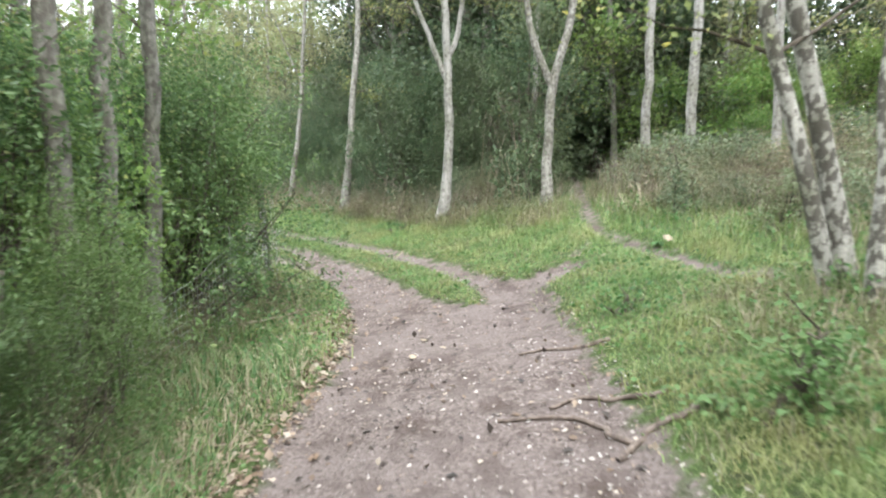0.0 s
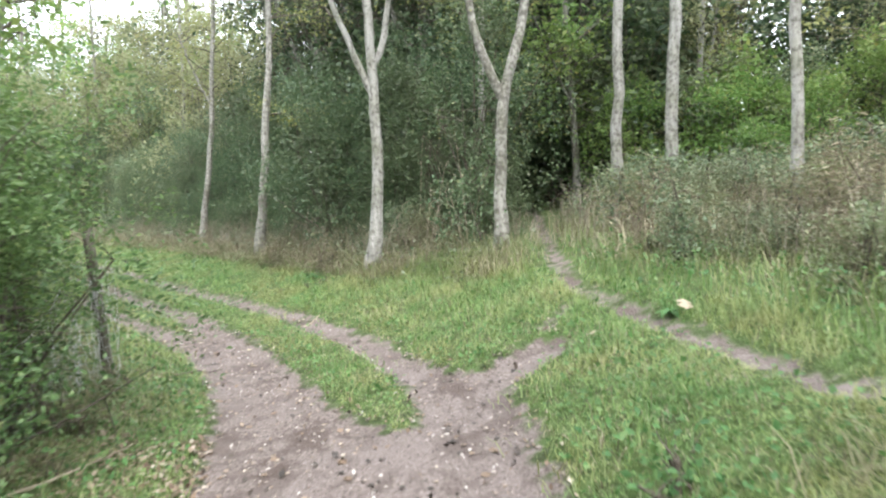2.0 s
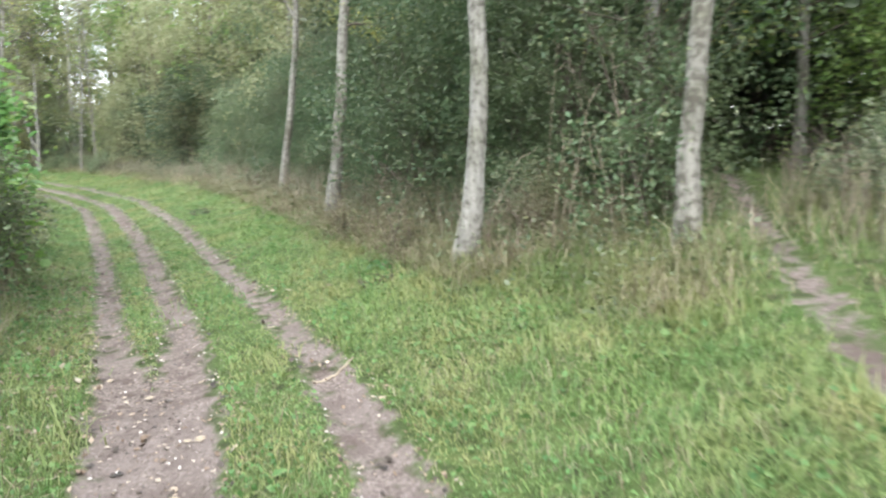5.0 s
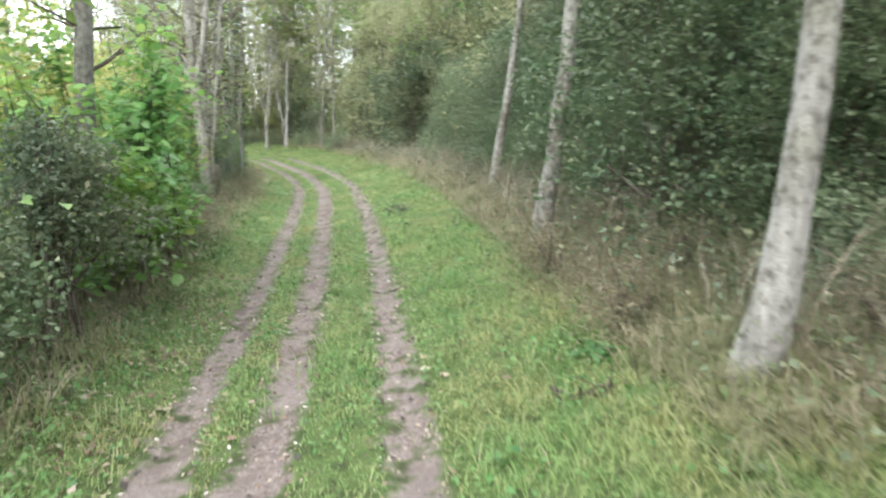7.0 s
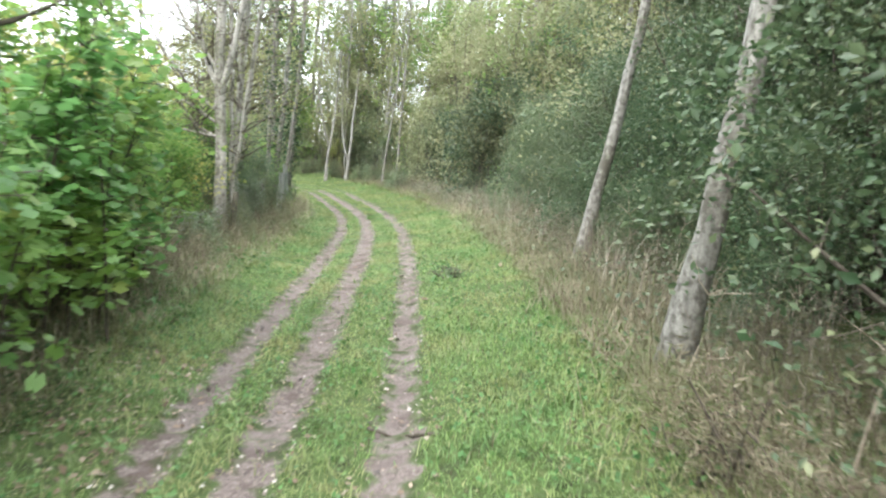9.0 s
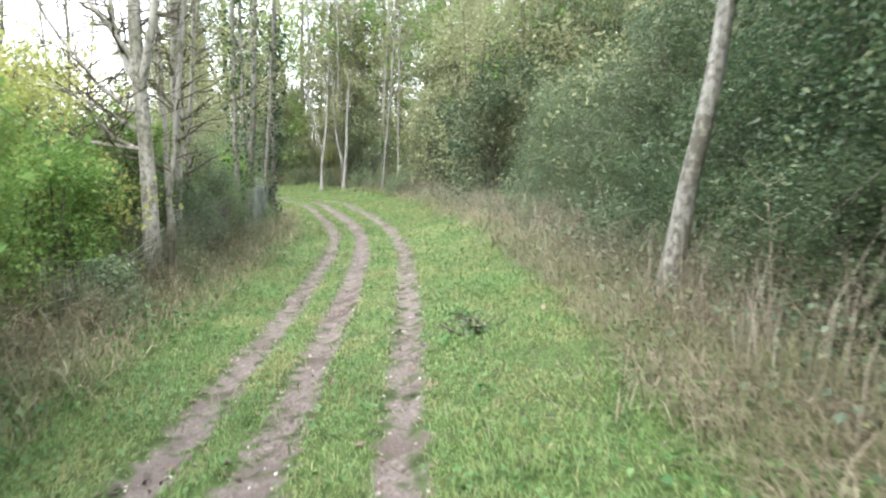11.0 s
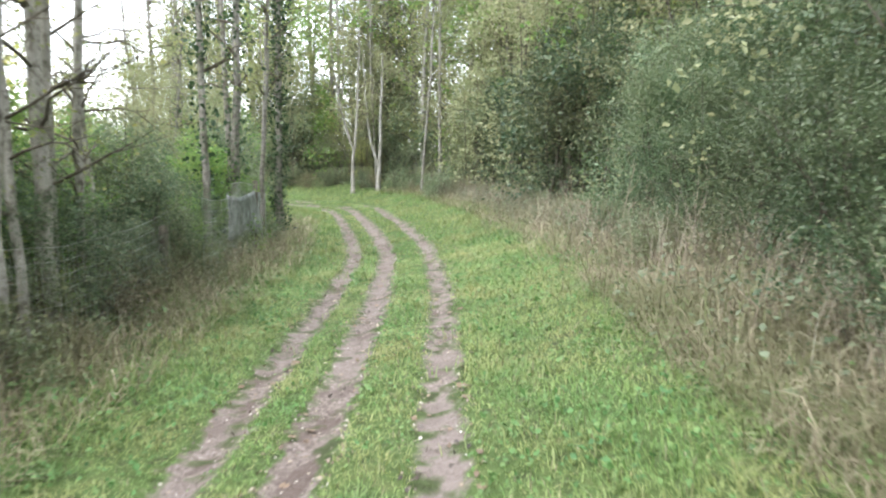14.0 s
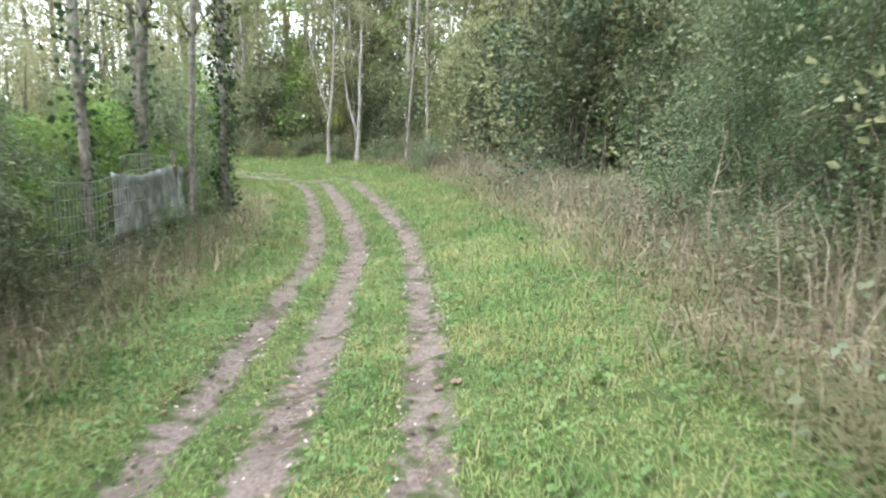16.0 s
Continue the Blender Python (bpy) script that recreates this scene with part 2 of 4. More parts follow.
def leaves(P, size, rng, flat=0.6, width=0.55, spread=0.3):
    """One folded leaf of two faces at each point of P."""
    m = len(P)
    d = unit(rng.standard_normal((m, 3)) * (1, 1, .6) + (0, 0, -.15))
    nrm = unit(rng.standard_normal((m, 3)) * (1 - flat) + np.array([0, 0, flat]))
    s = unit(np.cross(d, nrm))
    nrm = np.cross(s, d)
    L = (size * (1 + spread * rng.standard_normal(m)).clip(.5, 1.6))[:, None]
    mid = P + d * L * .45
    V = np.stack([P, mid - s * L * width * .5 + nrm * L * .12, P + d * L, mid + s * L * width * .5 + nrm * L * .12], 1).reshape(-1, 3)
    k = np.arange(m)[:, None] * 4
    return V, np.concatenate([k + np.array([0, 1, 2]), k + np.array([0, 2, 3])])


def blades(P, height, width, rng, lean=0.5, bend=0.5):
    """Grass blades of three faces that arch over: P is the root of each."""
    m = len(P)
    a = rng.uniform(0, 2 * np.pi, m)
    d = np.stack([np.cos(a), np.sin(a), np.zeros(m)], 1)
    s = np.stack([-np.sin(a), np.cos(a), np.zeros(m)], 1) * (width * rng.uniform(.6, 1.3, m))[:, None] * .5
    h = (height * rng.uniform(.45, 1.25, m))[:, None]
    k1 = (lean * rng.uniform(.1, 1, m))[:, None]
    k2 = k1 + (bend * rng.uniform(.2, 1.2, m))[:, None]
    up = np.array([0, 0, 1.0])
    mid = P + h * .55 * unit(up + d * k1)
    tip = mid + h * .5 * unit(up * np.clip(1 - .5 * k2, -.2, 1) + d * k2)
    V = np.stack([P - s, P + s, mid + s * .8, mid - s * .8, tip], 1).reshape(-1, 3)
    k = np.arange(m)[:, None] * 5
    return V, np.concatenate([k + np.array(t) for t in ((0, 1, 2), (0, 2, 3), (3, 2, 4))])


# ---------------------------------------------------------------- plan
ROUTE = [(.45, -14), (.35, -4), (.3, 0), (.35, 3), (.5, 6), (.45, 8), (0, 10), (-.6, 11.4), (-1.44, 12.8), (-3.5, 15.9), (-5.3, 18.5), (-7.5, 21.6),
         (-10.5, 25.6), (-14.2, 30), (-18.5, 34.0), (-21.6, 36.7), (-23.1, 37.8), (-24.7, 38.3), (-26.5, 37.8), (-29, 36), (-34, 31), (-42, 22)]
_c = np.array(ROUTE, float)
_seg = np.r_[0, np.cumsum(np.hypot(*np.diff(_c, axis=0).T))]
_ss = np.arange(0, _seg[-1], 0.12)
LINE = np.stack([np.interp(_ss, _seg, _c[:, 0]), np.interp(_ss, _seg, _c[:, 1])], 1)
for _ in range(3):
    LINE[6:-6] = sum(LINE[k:len(LINE) - 12 + k] for k in range(13)) / 13
TANG = unit(np.gradient(LINE, axis=0))


def lateral(x, y):
    """Distance to the right of the walked line, and the way along it."""
    x, y = np.atleast_1d(np.asarray(x, float)), np.atleast_1d(np.asarray(y, float))
    d, s = np.empty(len(x)), np.empty(len(x))
    for a in range(0, len(x), 20000):
        X, Y = x[a:a + 20000], y[a:a + 20000]
        i = np.argmin((X[:, None] - LINE[None, :, 0]) ** 2 + (Y[:, None] - LINE[None, :, 1]) ** 2, 1)
        px, py = X - LINE[i, 0], Y - LINE[i, 1]
        side, fore = TANG[i, 1] * px - TANG[i, 0] * py, np.clip(TANG[i, 0] * px + TANG[i, 1] * py, -.12, .12)
        d[a:a + 20000] = np.where(np.hypot(px, py) < 3, side, np.where(side >= 0, 1, -1) * np.hypot(px, py))
        s[a:a + 20000] = _ss[i] + fore
    return d, s


def spot(s, d):
    """The place at s metres along the line and d metres to its right."""
    i = int(np.clip(s / 0.12, 0, len(LINE) - 1))
    return LINE[i, 0] + TANG[i, 1] * d, LINE[i, 1] - TANG[i, 0] * d


def near_polyline(x, y, pts):
    best = np.full(len(x), 1e9)
    for (ax, ay), (bx, by) in zip(pts[:-1], pts[1:]):
        wx, wy = bx - ax, by - ay
        k = np.clip(((x - ax) * wx + (y - ay) * wy) / (wx * wx + wy * wy), 0, 1)
        best = np.minimum(best, np.hypot(x - ax - k * wx, y - ay - k * wy))
    return best


SIDE_PATH = [(8, 2.2), (4.4, 4.1), (3.35, 5.0), (2.82, 5.6), (2.62, 6.2), (2.56, 6.9), (2.5, 7.7), (2.45, 8.7), (2.38, 9.6), (2.33, 10.4), (2.42, 11.6), (2.8, 13.9), (3.4, 18), (4, 24), (5, 32)]
LINK = [(.85, 7.9), (1.2, 8.15), (1.5, 8.42)]
LINK_END = [(1.5, 8.42), (1.75, 9.0), (2.1, 9.7)]


def soil_edge(x, y, d, s):
    """Metres inside the bare soil (above zero) or outside it."""
    def strip(lo, hi):
        return np.minimum(d - lo, hi - d)
    right = strip(np.interp(s, (21.1, 21.3, 22.2, 23.5, 24.8, 26, 70), (-1.4, -.05, 0, -.06, -.2, -.25, -.29)),
                  np.interp(s, (12, 14, 17, 18.8, 20.4, 21.2, 21.8, 22.2, 22.7, 23.8, 25, 27, 30, 70), (.9, .82, .68, .64, .66, .74, .78, .6, .44, .3, .2, .09, .05, .05)))
    left_lo = np.interp(s, (12, 18, 20.3, 22, 25.2, 26, 70), (-1.33, -1.36, -1.42, -1.53, -1.6, -1.70, -1.72))
    left_hi = np.interp(s, (21.1, 21.3, 22.2, 23.2, 24.2, 26, 28, 70), (.5, -.12, -.46, -.64, -.74, -.76, -.72, -.69))
    left = strip(left_lo, left_hi)
    ridge = np.minimum(d + 1.37, -1.08 - d) - np.interp(s, (25.6, 28.2), (.32, 0))
    left = np.minimum(left, -ridge)
    e = np.maximum(right, left)
    e = np.maximum(e, .13 - near_polyline(x, y, SIDE_PATH))
    patch = .16 * np.sin(7.1 * x + 2 * np.sin(4.3 * y)) * np.sin(6.3 * y + 1.5 * np.sin(5.1 * x))
    e = np.maximum(e, .37 - .6 * np.abs(patch) - near_polyline(x, y, LINK))
    e = np.maximum(e, patch - near_polyline(x, y, LINK_END))
    return np.minimum(e, np.interp(s, (60, 67), (1, -.2)))


def wave(x, y):
    return (np.sin(x * 2.3 + y * 1.1) * np.sin(y * 2.9 - x * .7) * .018 + np.sin(x * 5.3 - y * 3.1 + 1) * np.sin(y * 6.1 + x * 1.9) * .010
            + np.sin(x * .6 + 1) * np.sin(y * .5) * .04)


def height(x, y, full=False):
    x, y = np.atleast_1d(np.asarray(x, float)), np.atleast_1d(np.asarray(y, float))
    d, s = lateral(x, y)
    z = np.interp(d, (-60, -12, -5, -3, -2, -1.2, 0, .6, 1.4, 2.2, 3, 5.3, 9, 40), (.3, .15, .08, .02, -.12, -.06, .12, .22, .43, .62, .82, 1.2, 1.5, 2.4)) - np.interp(s, (41, 48, 62), (0, .2, .22))
    e = soil_edge(x, y, d, s)
    z = z - .045 * np.clip(e / .12, -.2, 1) + wave(x, y)
    return (z, d, s, e) if full else z


def ground_at(x, y):
    return float(height(x, y)[0])


# ---------------------------------------------------------------- ground
def axis(lo, hi, step, far):
    inner = np.arange(lo, hi, step)
    out = [hi + step * 1.5 ** k for k in range(1, 24) if step * 1.5 ** k < far]
    back = [lo - step * 1.5 ** k for k in range(1, 24) if step * 1.5 ** k < far]
    return np.array(back[::-1] + list(inner) + out)


gx, gy = axis(-24, 5.0, .14, 900), axis(1.5, 36, .14, 900)
X, Y = np.meshgrid(gx, gy, indexing="ij")
gz, gd, gs, ge = height(X.ravel(), Y.ravel(), True)
V = np.stack([X.ravel(), Y.ravel(), gz], 1)
i, j = np.meshgrid(np.arange(len(gx) - 1), np.arange(len(gy) - 1), indexing="ij")
k = len(gy)
F = np.stack([i * k + j, (i + 1) * k + j, (i + 1) * k + j + 1, i * k + j + 1], -1).reshape(-1, 4)
me = mesh_np("ground", V, F, SOIL, True)
me.attributes.new("edge", "FLOAT", "POINT").data.foreach_set("value", ge.astype(np.float32))
tagged(new("ground", me), "rutted earth track through mown grass verges", "ground", kind="structure")


# ---------------------------------------------------------------- trees
def bent(p0, p1, rng, k=9, wobble=.04):
    """A slightly crooked way from p0 to p1."""
    p0, p1 = np.asarray(p0, float), np.asarray(p1, float)
    t = np.linspace(0, 1, k)[:, None]
    L = np.linalg.norm(p1 - p0)
    off = np.cumsum(rng.standard_normal((k, 3)) * (1, 1, .2), 0) * wobble * L / k
    off -= t * off[-1]
    off[0] = 0
    return p0 + (p1 - p0) * t + off


def smooth_path(P, k=14):
    """More points on the way through P, rounded."""
    P = np.asarray(P, float)
    u = np.r_[0, np.cumsum(np.linalg.norm(np.diff(P, axis=0), axis=1))]
    t = np.linspace(0, u[-1], k)
    Q = np.stack([np.interp(t, u, P[:, c]) for c in range(3)], 1)
    for _ in range(2):
        Q[1:-1] = (Q[:-2] + 2 * Q[1:-1] + Q[2:]) / 4
    return Q


def twigs_on(P, R, rng, count, length, start=.3, up=.5):
    """Thin side branches along a limb; gives tubes and the places of leaves."""
    tubes, tips = [], []
    for _ in range(count):
        k = int(rng.uniform(start, 1) * (len(P) - 1))
        a = rng.uniform(0, 2 * np.pi)
        d = np.array([np.cos(a), np.sin(a), up + rng.uniform(-.4, .5)])
        d /= np.linalg.norm(d)
        Ln = length * rng.uniform(.45, 1.2)
        q = bent(P[k], P[k] + d * Ln, rng, 5, .25)
        q[-2:, 2] -= .08 * Ln
        r = min(.022, R[k] * .5)
        tubes.append(tube(q, np.linspace(r, .003, 5), 3))
        tips.append(q[2:])
        for _ in range(2):
            b = q[rng.integers(1, 4)]
            e = b + (d + rng.standard_normal(3) * .7) * Ln * .4
            tubes.append(tube(bent(b, e, rng, 3, .2), (.006, .004, .002), 3))
            tips.append(np.linspace(b, e, 4)[1:])
    return tubes, (np.concatenate(tips) if tips else np.zeros((0, 3)))


def cloud(tips, rng, count, radius):
    if not len(tips) or not count:
        return np.zeros((0, 3))
    return tips[rng.integers(0, len(tips), count)] + rng.standard_normal((count, 3)) * radius


def tree(name, at, label, category, limbs, bark, leaf_mat, seed, twig_count=16, twig_len=1.3, n_leaves=3000, leaf=.055, start=.4, sides=12, group="", ivy=0):
    """limbs: lists of points relative to the foot, with the radius at both ends; the first is the trunk."""
    rng = np.random.default_rng(seed)
    z = ground_at(*at) - .05
    root = tagged(new(name), label, category, group)
    root.matrix_basis = pose(at[0], at[1], z)
    twigs, tips = [], []
    for k, (pts, r0, r1) in enumerate(limbs):
        P = smooth_path(pts, 18 if k == 0 else 12)
        P[1:-1] += rng.standard_normal((len(P) - 2, 3)) * (.012, .012, 0)
        R = np.linspace(r0, r1, len(P))
        if k == 0:
            R[0], R[1] = r0 * 1.45, r0 * 1.15
        V, F = tube(P, R, sides if k == 0 else 8, rng, .03)
        part("trunk" if k == 0 else "limb", mesh_np("limb", V, F, bark, True), root)
        tw, tp = twigs_on(P, R, rng, twig_count if k == 0 else twig_count * 2 // 3, twig_len, start if k == 0 else .25)
        twigs += tw
        tips.append(tp)
        if k == 0 and ivy:
            Q = P[rng.integers(0, 12, ivy)] + rng.standard_normal((ivy, 3)) * (.13, .13, .25)
            Q[:, 2] = np.maximum(Q[:, 2], .05)
            part("ivy", mesh_np("ivy", *leaves(Q, .07, rng, .3, .9), IVY_MAT), root, "dark climbing ivy")
    if twigs:
        tagged(part("twig_growth", mesh_np("twig_growth", *join(twigs), TWIG, True), root), kind="stuff")
    Q = cloud(np.concatenate(tips), rng, n_leaves, .12)
    if len(Q):
        part("crown", mesh_np("crown", *leaves(Q, leaf, rng, .35), leaf_mat), root)
    return root


def shrub(name, at, label, seed, radius, tall, n_leaves, leaf, mat, lobes=14, low=.12, stems=9, group="", category="shrub", z=None, width=.55):
    """A bush of several rounded, uneven masses on thin stems."""
    rng = np.random.default_rng(seed)
    root = tagged(new(name), label, category, group)
    root.matrix_basis = pose(at[0], at[1], (ground_at(*at) if z is None else z) - .04)
    C = np.stack([rng.normal(0, radius * .48, lobes), rng.normal(0, radius * .48, lobes), rng.uniform(low, .95, lobes) * tall], 1)
    taper = np.sqrt(np.clip(1.15 - C[:, 2] / tall, .15, 1))
    C[:, :2] *= taper[:, None]
    S = rng.uniform(.28, .5, lobes) * radius * (.6 + .4 * taper)
    pts = []
    for c, r in zip(C, S):
        m = int(n_leaves / lobes / 9)
        d = unit(rng.standard_normal((m, 3)))
        core = c + d * (r * rng.uniform(.45, 1.12, m) ** .6)[:, None] * (1, 1, .85)
        pts.append(np.repeat(core, 9, 0) + rng.standard_normal((m * 9, 3)) * leaf * 1.3)
    Q = np.concatenate(pts)
    Q = Q[Q[:, 2] > .06]
    part("foliage", mesh_np("foliage", *leaves(Q, leaf, rng, .45, width), mat), root)
    tb = []
    for _ in range(stems):
        f = rng.normal(0, radius * .18, 2)
        c = C[rng.integers(0, lobes)]
        P = smooth_path([(f[0], f[1], 0), (f[0] * .5 + c[0] * .4, f[1] * .5 + c[1] * .4, c[2] * .55), tuple(c + (0, 0, S.mean() * .6))], 8)
        tb.append(tube(P, np.linspace(.022, .006, 8), 5))
        for _ in range(4):
            b = P[rng.integers(2, 8)]
            tb.append(tube(bent(b, b + rng.standard_normal(3) * radius * .3, rng, 4, .2), (.009, .007, .004, .002), 3))
    tagged(part("stem_growth", mesh_np("stem_growth", *join(tb), TWIG, True), root), kind="stuff")
    return root


def placed(proto, x, y, turn, size, sink=.04, zs=None):
    z = ground_at(x, y) - sink
    return copy_thing(proto, pose(x, y, z, 0, 0, turn) @ Matrix.Diagonal((size, size, zs or size, 1)))


# birches beside the track
B_LABEL = "white-barked birch standing in rough grass at the track edge"
tree("birch_tree", (.07, 13.78), "white-barked birch with a three-way fork in rough grass", "tree",
     [([(-.1, 0, 0), (.0, .02, .5), (.08, .02, 1.3), (.03, 0, 2.6), (.0, 0, 3.6), (-.06, 0, 5.2), (-.1, .1, 8.5)], .10, .04),
      ([(.01, 0, 2.75), (-.35, .05, 3.6), (-.75, .1, 4.6), (-1.2, .2, 6.2)], .06, .02),
      ([(.0, 0, 3.15), (.25, .05, 3.55), (.33, .05, 4.5), (.4, .1, 6.5)], .06, .02)], BIRCH, LEAF_BIRCH, 1, 12, 1.4, 3000, .055, .55)
tree("birch_tree", (1.95, 13.05), "grey-white birch forked in a wide V beside the side path", "tree",
     [([(0, 0, 0), (.03, 0, 1.2), (.04, 0, 2.2), (.08, 0, 2.55), (.35, .05, 3.1), (.5, .05, 3.8), (.55, .1, 7)], .10, .045),
      ([(.05, 0, 2.3), (-.3, 0, 2.95), (-.42, 0, 3.7), (-.45, .1, 6.5)], .07, .03)], BIRCH_ROUGH, LEAF_BIRCH, 2, 12, 1.3, 2600, .055, .6)
tree("birch_tree", (4.05, 14.0), B_LABEL, "tree", [([(0, 0, 0), (.02, 0, 2), (.05, 0, 4), (.2, .1, 9)], .10, .045)], BIRCH, LEAF_BIRCH, 3, 18, 1.4, 3000, .055, .5)
tree("birch_tree", (4.75, 13.5), B_LABEL, "tree", [([(0, 0, 0), (.04, 0, 2), (.1, 0, 4), (.25, .1, 9)], .11, .05)], BIRCH, LEAF_BIRCH, 4, 18, 1.4, 3000, .055, .5)
tree("birch_tree", (-2.5, 17.55), "slim grey birch half hidden by shrubs", "tree", [([(0, 0, 0), (.12, .05, 1.3), (.22, .1, 2.6), (.35, .15, 4), (.5, .2, 8.5)], .10, .035)],
     BIRCH_ROUGH, LEAF_BIRCH, 5, 16, 1.4, 3600, .055, .35)
tree("birch_tree", (-4.69, 21.22), "leaning pale birch at the edge of the shrubs", "tree",
     [([(0, 0, 0), (.09, 0, .8), (.29, .05, 2), (.41, .1, 3.3), (.46, .1, 4.2), (.7, .2, 8.5)], .082, .032),
      ([(.43, .1, 3.6), (.05, .1, 4.4), (-.4, .1, 5.6)], .04, .015)], BIRCH_ROUGH, LEAF_BIRCH, 6, 16, 1.4, 3200, .055, .45)
tree("birch_tree", (2.8, 4.75), "rough-barked twin-stemmed birch leaning over the grass bank", "tree",
     [([(0, 0, 0), (-.1, 0, .7), (-.26, .05, 1.4), (-.52, .1, 2.4), (-.98, .1, 4.4), (-1.5, .1, 7.5)], .075, .035),
      ([(-.17, -.12, .0), (-.3, -.1, .6), (-.46, -.08, 1.3), (-.66, 0, 1.9), (-1.05, 0, 3.1), (-1.6, 0, 6)], .062, .03)], BIRCH_FLAKY, LEAF_BIRCH, 7, 16, 1.3, 3000, .055, .5)
tree("birch_tree", (2.68, 4.15), "rough-barked birch standing on the grass bank", "tree", [([(0, 0, 0), (-.02, 0, 1.2), (.0, .05, 2.5), (.1, .1, 7.5)], .075, .035)],
     BIRCH_FLAKY, LEAF_BIRCH, 8, 16, 1.3, 2600, .055, .5)
tree("birch_tree", (4.9, 10.3), "slim pale birch rising out of brambles", "tree", [([(0, 0, 0), (.03, 0, 1.2), (.0, .05, 2.5), (.15, .1, 8)], .075, .035)], BIRCH, LEAF_BIRCH, 9, 18, 1.3, 2600, .055, .35)
tree("oak_tree", (4.1, 16.6), "young yellow-green oak hanging over the side path", "tree", [([(0, 0, 0), (-.1, -.1, 2), (-.3, -.3, 4), (-.4, -.4, 7)], .08, .03), ([(-.1, -.1, 2), (-.7, -.8, 3), (-1.1, -1.2, 3.6)], .035, .01)],
     BARK, LEAF_LIGHT, 10, 30, 1.3, 2600, .10, .22)
# slender trunks in the hedge by the fence
for k, (x, y, r, lx) in enumerate(((-2.5, 4.6, .095, -.1), (-2.55, 5.25, .085, .03), (-2.62, 6.15, .08, .1))):
    tree("birch_tree", (x, y), "dark-flecked birch trunk rising out of the hedge", "tree", [([(0, 0, 0), (lx * .4, 0, 1.5), (lx, 0, 3.5), (lx * 1.5, .1, 7.5)], r, .035)],
         BARK, LEAF_LIGHT, 20 + k, 16, 1.2, 2400, .05, .42, group="trunks in the hedge")
tree("ash_tree", (-7.0, 15.0), "smooth grey trunk behind the young sycamore", "tree", [([(0, 0, 0), (.05, 0, 2), (.15, .1, 4), (.3, .2, 8)], .12, .05)], BARK, LEAF_LIGHT, 30, 34, 1.5, 4200, .06, .33)
# cluster of bare-limbed trees by the fence
tree("alder_tree", (-11.0, 20.65), "grey mossy tree with bare low branches by the fence", "tree",
     [([(0, 0, 0), (-.02, 0, 1), (-.12, 0, 2), (-.25, 0, 3.2), (-.4, .1, 8)], .108, .045), ([(-.16, 0, 2.5), (.12, .05, 3.4), (.3, .1, 5), (.5, .1, 7.5)], .06, .02),
      ([(-.12, 0, 1.75), (-.5, -.2, 1.95), (-1.0, -.3, 2.5)], .035, .012),
      ([(-.12, 0, 1.8), (-.6, -.3, 1.85), (-1.3, -.5, 2.0)], .035, .012),
      ([(-.18, 0, 2.6), (-.6, 0, 3.1), (-1.1, .1, 4.2)], .06, .02), ([(-.2, 0, 2.9), (-.75, -.2, 3.5), (-1.6, -.4, 4.6)], .04, .012),
      ([(-.15, 0, 2.2), (-.7, -.25, 2.6), (-1.25, -.5, 3.3), (-1.7, -.7, 4.2)], .035, .01), ([(-.14, 0, 2.0), (-.7, -.3, 2.35), (-1.5, -.6, 2.7), (-2.1, -.9, 2.6)], .03, .008)], ALDER, LEAF_BIRCH, 31, 26, 1.2, 700, .045, .4)
for k, (x, y, r, dx, h) in enumerate(((-11.75, 21.6, .075, -.15, 8), (-12.05, 21.75, .06, .12, 7.5), (-11.4, 21.25, .04, -.45, 7), (-12.3, 22.1, .045, .3, 6.5), (-11.2, 21.0, .04, .5, 6.5), (-12.6, 22.4, .04, -.3, 6))):
    tree("alder_tree", (x, y), "pale slender stem in a clump by the fence", "tree", [([(0, 0, 0), (dx * .2, 0, 1.2), (dx * .6, .05, 3), (dx * 1.6, .1, h)], r, .025)],
         ALDER, LEAF_BIRCH, 33 + k, 24, 1.1, 600, .045, .2, group="stems by the fence")
for k, (x, y, r, dx, ivy) in enumerate(((-14.6, 25.1, .06, -.2, 900), (-15.6, 26.3, .085, .1, 900), (-15.9, 26.5, .06, -.3, 0), (-18.2, 29.4, .09, .05, 2600), (-16.6, 27.6, .05, .3, 0))):
    tree("alder_tree", (x, y), "ivy-clad trunk by the fence" if ivy else "bare-branched grey tree by the fence", "tree",
         [([(0, 0, 0), (dx * .3, 0, 1.5), (dx * .8, .05, 3.5), (dx * 1.5, .1, 8.5)], r, .03)], BARK, LEAF_BIRCH, 40 + k, 18, 1.3, 700, .05, .35, group="trees by the fence", ivy=ivy)
